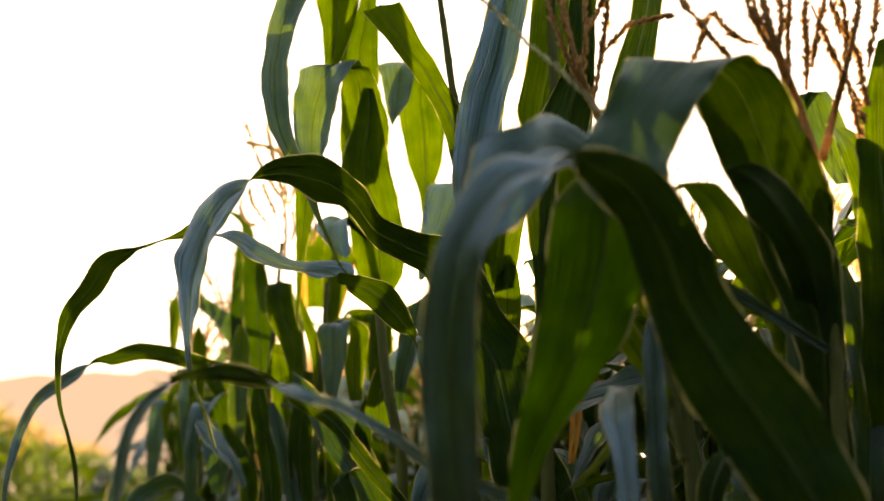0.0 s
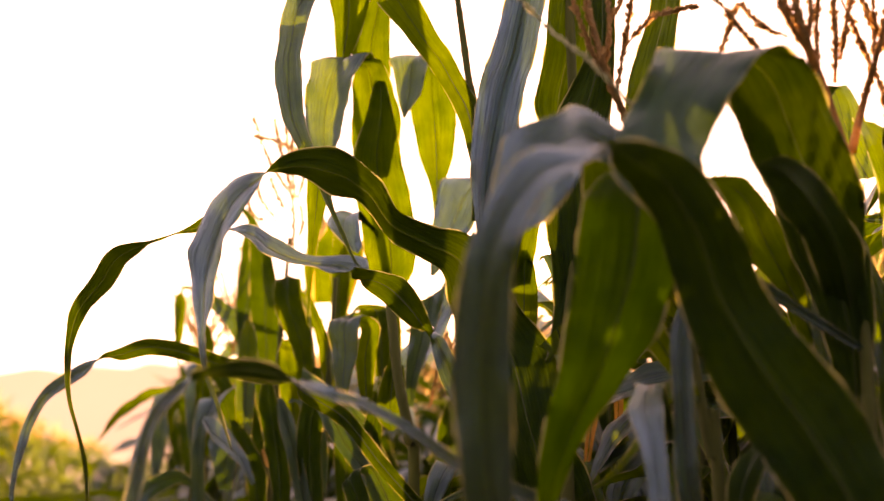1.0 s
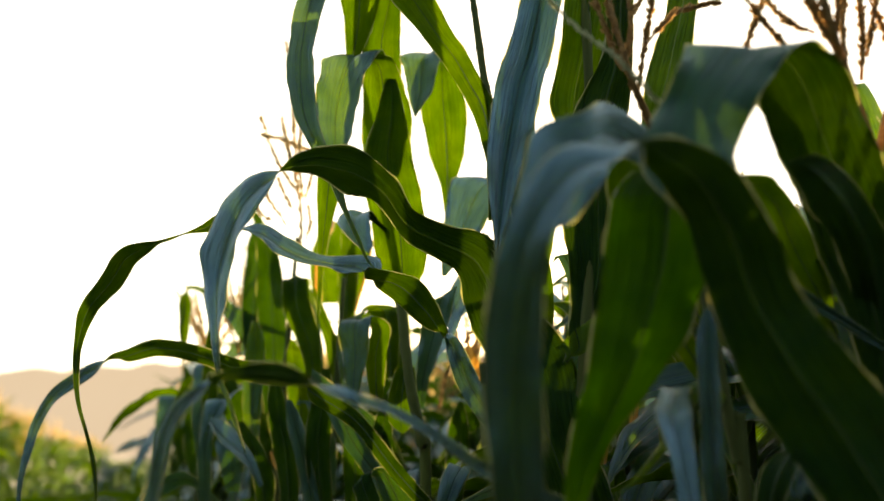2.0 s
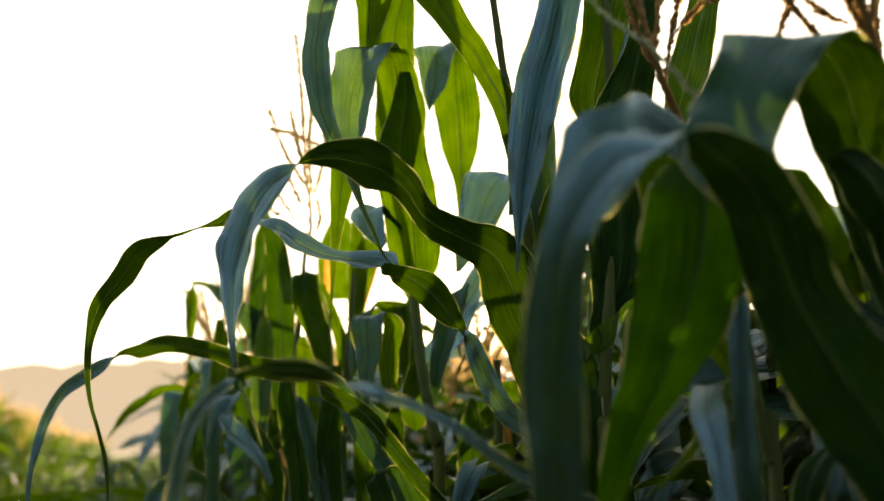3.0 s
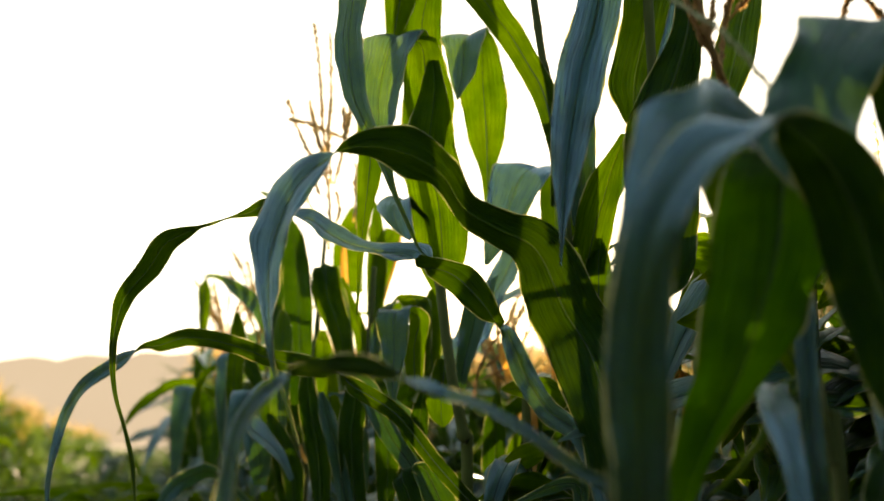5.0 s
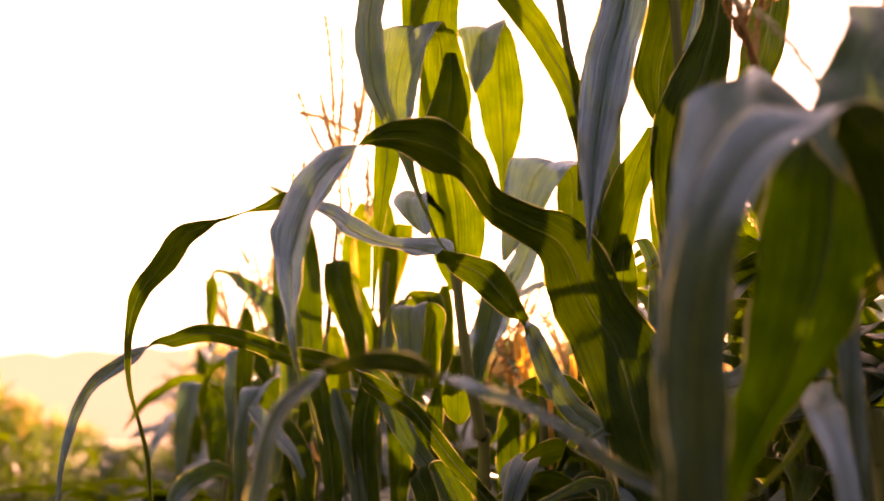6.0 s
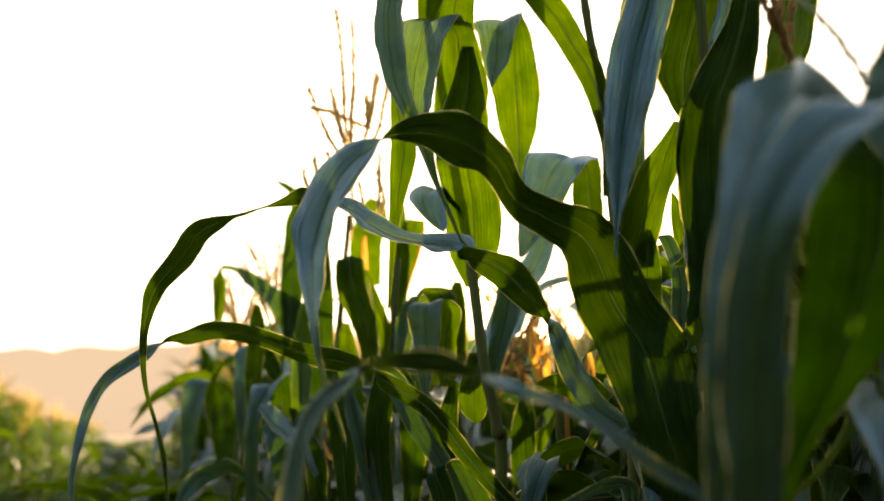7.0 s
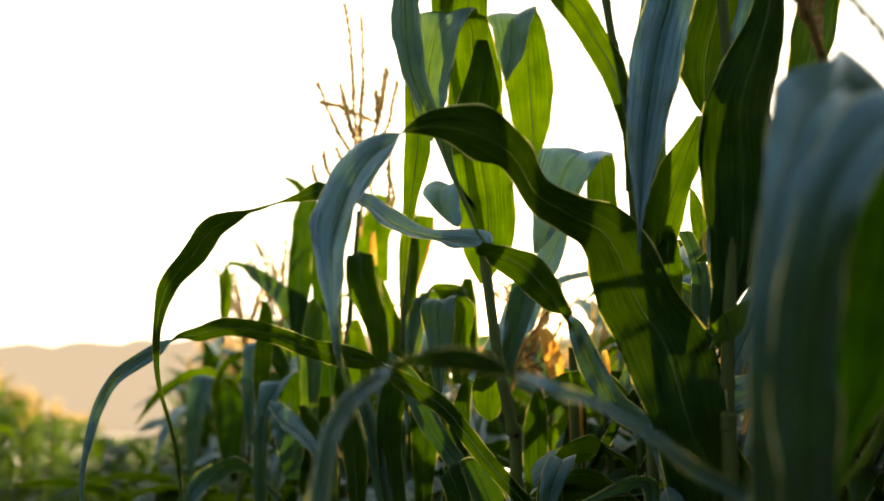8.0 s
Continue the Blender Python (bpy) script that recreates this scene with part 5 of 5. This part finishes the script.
BRANCHES['tasB'].extend([
    (0.0090, [(0.461, 1.050, 1.622), (0.454, 1.080, 1.728), (0.420, 1.042, 1.780), (0.400, 1.022, 1.831), (0.406, 1.065, 1.949)]),
    (0.0040, [(0.423, 1.050, 1.784), (0.395, 1.032, 1.813), (0.377, 1.029, 1.865), (0.383, 1.074, 1.947)]),
    (0.0040, [(0.420, 1.050, 1.791), (0.424, 1.039, 1.839), (0.440, 1.079, 1.942)]),
    (0.0040, [(0.431, 1.050, 1.754), (0.448, 1.080, 1.837), (0.445, 1.042, 1.911)]),
    (0.0022, [(0.370, 1.050, 1.776), (0.335, 1.031, 1.805), (0.305, 1.029, 1.846), (0.299, 1.074, 1.906)]),
    (0.0022, [(0.397, 1.050, 1.807), (0.362, 1.039, 1.817), (0.353, 1.079, 1.864)]),
])
BRANCHES['tasB'].extend([
    (0.0020, [(0.311, 1.050, 1.784), (0.332, 1.080, 1.821), (0.330, 1.041, 1.833)]),
    (0.0030, [(0.415, 1.050, 1.814), (0.390, 1.031, 1.843), (0.387, 1.030, 1.904)]),
])
BRANCHES['tasC'] = []
BRANCHES['tasC'].extend([
    (0.0060, [(0.486, 1.100, 1.675), (0.520, 1.130, 1.748), (0.524, 1.092, 1.795), (0.536, 1.072, 1.857), (0.572, 1.115, 1.954)]),
    (0.0030, [(0.473, 1.100, 1.767), (0.471, 1.082, 1.814), (0.472, 1.079, 1.868), (0.507, 1.124, 1.951)]),
    (0.0030, [(0.483, 1.100, 1.799), (0.490, 1.089, 1.841), (0.526, 1.129, 1.928)]),
    (0.0025, [(0.520, 1.100, 1.871), (0.559, 1.130, 1.837), (0.543, 1.092, 1.772), (0.538, 1.072, 1.740)]),
    (0.0025, [(0.525, 1.100, 1.847), (0.512, 1.081, 1.870), (0.500, 1.079, 1.909)]),
    (0.0020, [(0.491, 1.100, 1.888), (0.506, 1.089, 1.818), (0.546, 1.129, 1.780), (0.544, 1.103, 1.730)]),
])
BRANCHES['tasC'].extend([
    (0.0030, [(0.527, 1.100, 1.799), (0.547, 1.130, 1.862), (0.529, 1.091, 1.924)]),
    (0.0020, [(0.526, 1.100, 1.783), (0.524, 1.081, 1.736), (0.527, 1.080, 1.705)]),
    (0.0025, [(0.557, 1.100, 1.799), (0.567, 1.090, 1.858), (0.600, 1.129, 1.937)]),
])
BRANCHES['tasD'] = []
BRANCHES['tasD'].extend([
    (0.0030, [(-0.056, 2.300, 1.418), (-0.044, 2.330, 1.472), (-0.037, 2.292, 1.509)]),
    (0.0022, [(-0.043, 2.300, 1.483), (-0.018, 2.282, 1.541), (0.028, 2.279, 1.608)]),
    (0.0016, [(-0.030, 2.300, 1.497), (0.002, 2.289, 1.522), (0.041, 2.329, 1.567)]),
    (0.0016, [(-0.037, 2.300, 1.470), (-0.007, 2.330, 1.486), (0.015, 2.292, 1.477)]),
    (0.0016, [(-0.023, 2.300, 1.523), (-0.032, 2.281, 1.561), (-0.012, 2.279, 1.600)]),
    (0.0016, [(-0.010, 2.300, 1.484), (0.022, 2.289, 1.497), (0.054, 2.329, 1.534)]),
])
# -- end of stations --

# ---- ground and distance ----
bm = bmesh.new()
for y in (-30, 60, 400, 3000):
    for x in (-2500, -60, 60, 2500):
        bm.verts.new((x, y, 0))
bm.verts.ensure_lookup_table()
for j in range(3):
    for i in range(3):
        k = j * 4 + i
        bm.faces.new([bm.verts[q] for q in (k, k + 1, k + 5, k + 4)])
tagged(part("ground", bm, SOIL, None), "bare brown field soil under the maize", "ground", kind="structure")

# the hills give off a warm glow that stands in for haze
HILL, htree, hb, hout = material("glowing_hill")
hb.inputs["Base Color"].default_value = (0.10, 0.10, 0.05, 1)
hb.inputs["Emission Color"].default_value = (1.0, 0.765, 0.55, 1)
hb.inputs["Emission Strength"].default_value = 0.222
bm = bmesh.new()
prev = None
for i in range(161):
    az = radians(-60 + 0.75 * i)
    deg = -60 + 0.75 * i
    el = 4.85 + 0.085 * (min(deg, -8) + 23) + 0.14 * math.sin((deg + 25) * 1.9) + 0.05 * math.sin(deg * 5.1)
    d = 2600
    a = bm.verts.new((d * math.sin(az), d * math.cos(az), -5))
    b = bm.verts.new((d * math.sin(az), d * math.cos(az), 1.3 + d * math.tan(radians(el))))
    e = bm.verts.new((d * 1.3 * math.sin(az), d * 1.3 * math.cos(az), -5))
    if prev:
        bm.faces.new((prev[0], a, b, prev[1]))
        bm.faces.new((prev[1], b, e, prev[2]))
    prev = (a, b, e)
tagged(part("backdrop", bm, HILL, None), "low wooded hills, their warm evening haze painted as a glow", "hill", kind="structure")

# ---- the maize plants beside the path ----
LABELS = {"hero2": "maize plant with a bare upper stalk and hanging leaf", "hero": "tall green maize plant with long twisting leaves", "midl": "tall maize plant with folded leaves lit from behind",
          "mid": "lower maize plant with a long arching leaf", "near": "maize plant with broad drooping leaves close by",
          "near2": "maize plant with one hanging leaf coloured as if sunlit", "right": "maize plant with crowded upright leaves",
          "back": "maize plant with folded bluish leaves behind the first row", "back2": "maize plant with a dry branching tassel",
          "back3": "shorter maize plant at the edge of the field"}
STEMS["mid"] = [(0.10, 2.08, 0, 0.014), (0.06, 2.02, 0.7, 0.012), (0.04, 1.98, 1.5, 0.008)]
STEMS["back"] = [(-0.38, 2.42, 0, 0.014), (-0.34, 2.36, 0.8, 0.012), (-0.30, 2.32, 1.75, 0.006)]
STEMS["back2"] = [(-0.50, 2.42, 0, 0.014), (-0.47, 2.38, 1.0, 0.012), (-0.425, 2.335, 1.86, 0.005)]
STEMS["back3"] = [(-0.82, 2.85, 0, 0.013), (-0.80, 2.85, 0.7, 0.011), (-0.78, 2.90, 1.45, 0.006)]
CREASE = {"H": 0.9, "E": 0.5, "D": 0.4, "G": 0.4, "W": 0.9, "B": ((0, 0.35), (6, 0.35), (7, 0.5), (8, 1.3), (9, 0.6), (10, 0.4), (11, 0.35), (12, 0.6), (13, 1.15), (14, 0.5), (15, 0.35)), "X": 0.7, "A": 0.4, "F": 0.4, "J": 0.4, "S": 0.1, "T": 0.2, "ribbed": 0.2, "R": 0.35}
# leaves given the dimmer copies, with shade put into the material
DIMMED = ("A", "K", "Kx", "R", "Rf", "H", "D", "P", "T", "ribbed", "upright", "Wt", "short", "T3")
# leaves dimmed half as much, to look like shaded undergrowth
HALF_DIMMED = ("n1", "b6", "l1", "l2", "l3", "l4", "M", "pb", "b4", "b7", "b8", "b9", "b10", "b11", "y1", "y2", "y3", "bl", "n10", "n11", "n12", "n13", "n14", "n15", "n16")
SKINS = {"S": (SHADED_DULL, SHADED_UNDER), "U": (SUNLIT, SUNLIT), "B": (SHADED, LEAF_UNDER), "J": (SHADED, LEAF_UNDER), "n3": (SHADED, LEAF_UNDER), "C": (SHADED, LEAF_UNDER)}
PLANTS = {}
for key, line in STEMS.items():
    PLANTS[key] = plant_base(line[0][0], line[0][1], LABELS[key])
    stalk(PLANTS[key], line)
for i, ((key, name), (face, stations)) in enumerate(LEAVES.items()):
    if key == "dry":
        dry_leaf(PLANTS["mid" if stations[0][1] < 2 else "back"], stations, 100 + i)
    else:
        leaf(PLANTS[key], stations, 100 + i, fold=CREASE.get(name, 0.44), face=face, skins=SKINS.get(name) or ((SHADED, SHADED_UNDER) if name in DIMMED else (HALF_SHADED, SHADED_UNDER) if name in HALF_DIMMED else None))
OWNER = {"back2": "back2", "stemtop": "hero2", "tasA": "near2", "tasP": "near", "tasB": "near", "tasC": "right", "tasD": "back"}
for i, (name, branches) in enumerate(BRANCHES.items()):
    branching_tassel(PLANTS[OWNER[name]], branches, 900 + i, {"back2": 1.45, "tasP": 0.75}.get(name, 1.15), TASSEL_PALE if name == "tasP" else TASSEL if name == "back2" else TASSEL_BROWN)

# ---- maize behind, in rows ----
rnd = random.Random(4)
KINDS = [grown_plant(0.55 * k - 0.6, 4.3 + 0.2 * (k % 3), 1.45 + 0.045 * k, 200 + k, "green maize plant in the rows behind", 10, k % 2 == 0, skins=(HALF_SHADED, SHADED_UNDER)) for k in range(9)]
spots = []
for row in range(9):
    y = 2.35 + row * 0.42
    x = -0.20 * y if y < 3.3 else -0.27 * y
    while x < 0.52 * y + 0.5:
        spots.append((x + rnd.uniform(-0.09, 0.09), y + rnd.uniform(-0.14, 0.14)))
        x += rnd.uniform(0.26, 0.36)
# the ten listed first are added to shade near leaves and fill gaps
for x, y in [(0.17, 2.12), (0.50, 1.72), (0.66, 1.55), (0.80, 1.85), (0.40, 2.05), (0.62, 2.1), (0.78, 1.32), (0.98, 1.6), (1.15, 1.95), (0.95, 2.2)] + spots:
    if min((x - k.location.x) ** 2 + (y - k.location.y) ** 2 for k in KINDS) < 0.02:
        continue
    if (x < -0.2 and y < 2.75) or (x < -0.215 * y and y < 4.6):
        continue
    if 2.3 < y < 6 and -0.18 + 0.1 * (y - 2.4) < x < 0.19 + 0.19 * (y - 2.4):
        continue
    if 0.05 < x / y < 0.16 and y < 4.0 and rnd.random() < 0.6:
        continue
    if abs(x + 0.2) < 0.1 and abs(y - 2.77) < 0.1:
        continue
    kind = rnd.choice(KINDS[:6] if y < 3.2 else KINDS)
    m = Matrix.Translation((x, y, 0)) @ Matrix.Rotation(rnd.uniform(0, 6.28), 4, "Z")
    if y > 3.0:
        m = m @ Matrix.Diagonal((1, 1, rnd.uniform(0.86, 0.98), 1))
    copy_thing(kind, m)
for x, y in ((0.28, 2.2), (0.42, 2.42), (0.2, 2.62), (0.05, 2.36), (0.36, 2.85), (0.55, 2.3), (0.7, 2.6), (0.14, 3.0), (-0.02, 3.0), (0.28, 3.3), (0.5, 3.1), (-0.2, 3.0), (-0.45, 3.3), (-0.6, 3.6)):
    copy_thing(rnd.choice(KINDS[1:6:2]), Matrix.Translation((x, y, 0)) @ Matrix.Rotation(rnd.uniform(0, 6.28), 4, "Z") @ Matrix.Diagonal((1, 1, rnd.uniform(0.70, 0.78), 1)))


# extra plants, mostly hidden, added to keep the sun off leaves in front
for k, (x, y, h, reach) in enumerate(((0.40, 1.50, 1.62, 0.4), (0.47, 1.30, 1.56, 0.5), (0.45, 1.62, 1.66, 0.5), (0.13, 1.85, 1.42, 0.32), (0.58, 1.45, 1.6, 0.5), (0.52, 1.95, 1.74, 0.5), (0.34, 2.45, 1.76, 0.3), (0.40, 2.75, 1.84, 0.3), (0.24, 2.5, 1.5, 0.3))):
    grown_plant(x, y, h, 330 + k, "short-leaved maize plant added between its neighbours for shade", 15, False, 0.5, reach)
for k, (x, y, h, tall) in enumerate(((0.03, 2.62, 1.49, 0.34), (0.10, 2.85, 1.40, 0.30), (-0.72, 3.05, 1.66, 0.36), (-0.86, 3.2, 1.60, 0.32), (-0.62, 3.3, 1.50, 0.3), (0.22, 2.75, 1.45, 0.32))):
    ob = grown_plant(x, y, h, 360 + k, "maize plant topped with a full golden tassel", 6, False, 0.3, 0.7)
    tassel(ob, (x, y, h - 0.03), tall, 18, 380 + k, 0.45, (0, 0), 1.5)
YOUNG = grown_plant(-1.18, 4.1, 1.05, 300, "young maize plant with curling leaves at the field edge", 8, False, skins=(FIELD, LEAF_UNDER))
for x, y, turn in ((-0.98, 3.45, 1.0), (-1.42, 4.6, 2.2), (-1.15, 3.1, 3.9), (-1.55, 5.1, 5.0), (-1.3, 3.6, 0.3)):
    copy_thing(YOUNG, Matrix.Translation((x, y, 0)) @ Matrix.Rotation(turn, 4, "Z"))

# plants added in the cleared strip to throw shade on the undergrowth
for k, (x, y) in enumerate(((-0.05, 3.5), (0.12, 3.75), (0.3, 3.6), (0.02, 4.1), (0.22, 4.25), (0.45, 4.0), (-0.2, 3.9), (0.38, 4.6))):
    kind = KINDS[1 + 2 * (k % 3)]
    copy_thing(kind, Matrix.Translation((x, y, 0)) @ Matrix.Rotation(2.1 * k, 4, "Z") @ Matrix.Diagonal((1, 1, 0.9 - 0.03 * (k % 3), 1)))
EDGE = [grown_plant(x, y, h, 410 + k, "tasselled maize plant far off at the field edge", 9, True, 0.3, 0.8, (FIELD, LEAF_UNDER)) for k, (x, y, h) in enumerate(((-3.95, 8.0, 1.5), (-4.35, 8.9, 1.6), (-4.9, 10.0, 1.62)))]
for k, (x, y, tall) in enumerate(((-3.95, 8.7, 0.86), (-4.5, 9.7, 0.96), (-5.4, 11.0, 1.1), (-5.0, 10.8, 1.0), (-4.15, 9.3, 0.88), (-4.7, 11.2, 0.9))):
    copy_thing(EDGE[k % 3], Matrix.Translation((x, y, 0)) @ Matrix.Rotation(1.7 * k, 4, "Z") @ Matrix.Diagonal((1, 1, tall, 1)))
for k, (x, y, tall) in enumerate(((-1.80, 5.2, 0.95), (-2.2, 6.2, 0.95), (-2.75, 7.6, 1.05), (-3.1, 8.4, 1.1), (-2.45, 7.2, 0.9), (-3.3, 9.3, 1.1), (-2.9, 9.6, 0.95), (-3.65, 10.6, 1.1))):
    copy_thing(YOUNG, Matrix.Translation((x, y, 0)) @ Matrix.Rotation(2.3 * k, 4, "Z") @ Matrix.Diagonal((1, 1, tall, 1)))

# ---- the field that goes on to the distance ----
def field(places, seed):
    """Many simple maize plants: leaf ribbons in one mesh, tassels in another."""
    rnd = random.Random(seed)
    lv, lf, tv, tf = [], [], [], []
    for x, y, h in places:
        near = y < 16
        for k in range(9 if near else 6):
            f = rnd.uniform(0.35, 0.9)
            az, ang = rnd.uniform(0, 6.28), radians(rnd.uniform(65, 88))
            length, half = h * rnd.uniform(0.26, 0.42), rnd.uniform(0.03, 0.045)
            p, b = Vector((x, y, h * f)), radians(rnd.uniform(50, 150))
            steps = 7 if near else 5
            side = Vector((-math.sin(az), math.cos(az), rnd.uniform(-0.4, 0.4))) * half
            for i in range(steps + 1):
                g = i / steps
                w = side * (1 - g ** 2.5)
                lv += [p - w, p + w]
                if i:
                    n = len(lv)
                    lf.append((n - 4, n - 3, n - 1, n - 2))
                p = p + Vector((math.cos(az) * math.cos(ang), math.sin(az) * math.cos(ang), math.sin(ang))) * (length / steps)
                ang -= b / steps * (0.4 + 1.3 * g)
        for k in range(0 if h < 1.3 else 5):
            az, out = rnd.uniform(0, 6.28), rnd.uniform(0.02, 0.16)
            a = Vector((x, y, h * 0.98))
            e = a + Vector((math.cos(az) * out, math.sin(az) * out, rnd.uniform(0.24, 0.42)))
            m = a.lerp(e, 0.6)
            n = len(tv)
            w = Vector((rnd.uniform(-1, 1), rnd.uniform(-1, 1), 0)).normalized() * 0.010
            tv += [a, m + w, e, m - w, m + Vector((w.y, -w.x, 0)), m - Vector((w.y, -w.x, 0))]
            tf += [(n, n + 1, n + 2, n + 3), (n, n + 4, n + 2, n + 5)]
    for name, v, f, mat, label in (("maize_field", lv, lf, FARLEAF, "field of green maize going on to the hills"),
                                   ("tassel_field", tv, tf, FARTASSEL, "dry tassels over the far maize")):
        me = bpy.data.meshes.new(name)
        me.from_pydata(v, [], f)
        me.materials.append(mat)
        tagged(new(name, me), label, "maize field", kind="stuff")


rnd = random.Random(11)
places = []
for _ in range(5200):
    y = 6.2 + 62 * rnd.random() ** 1.6
    x = rnd.uniform(-0.75, 0.6) * y
    if x < -1.5 - 0.33 * y:
        if y > 7:
            places.append((x, y, rnd.uniform(1.4, 1.7)))
    elif x > -0.285 * y:
        places.append((x, y, rnd.uniform(1.55, 1.8)))
    elif y > 26:
        places.append((x, y, rnd.uniform(0.7, 0.95)))
# plants out of view at the sides and behind, added to block low sky
for _ in range(300):
    places.append((rnd.uniform(-9.0, -3.2), rnd.uniform(-1.6, 3.5), rnd.uniform(1.7, 2.0)))
for _ in range(700):
    places.append((rnd.uniform(-9.0, 9.0), rnd.uniform(-8.0, -1.3), rnd.uniform(1.8, 2.1)))
for _ in range(420):
    places.append((rnd.uniform(1.4, 8.0), rnd.uniform(-1.6, 3.5), rnd.uniform(1.7, 2.0)))
for _ in range(900):
    y = 4.6 + 24 * rnd.random() ** 1.4
    x = -0.285 * y - rnd.random() * (2.2 + 0.06 * y)
    places.append((x, y, rnd.uniform(0.45, 0.8)))
field(places, 21)
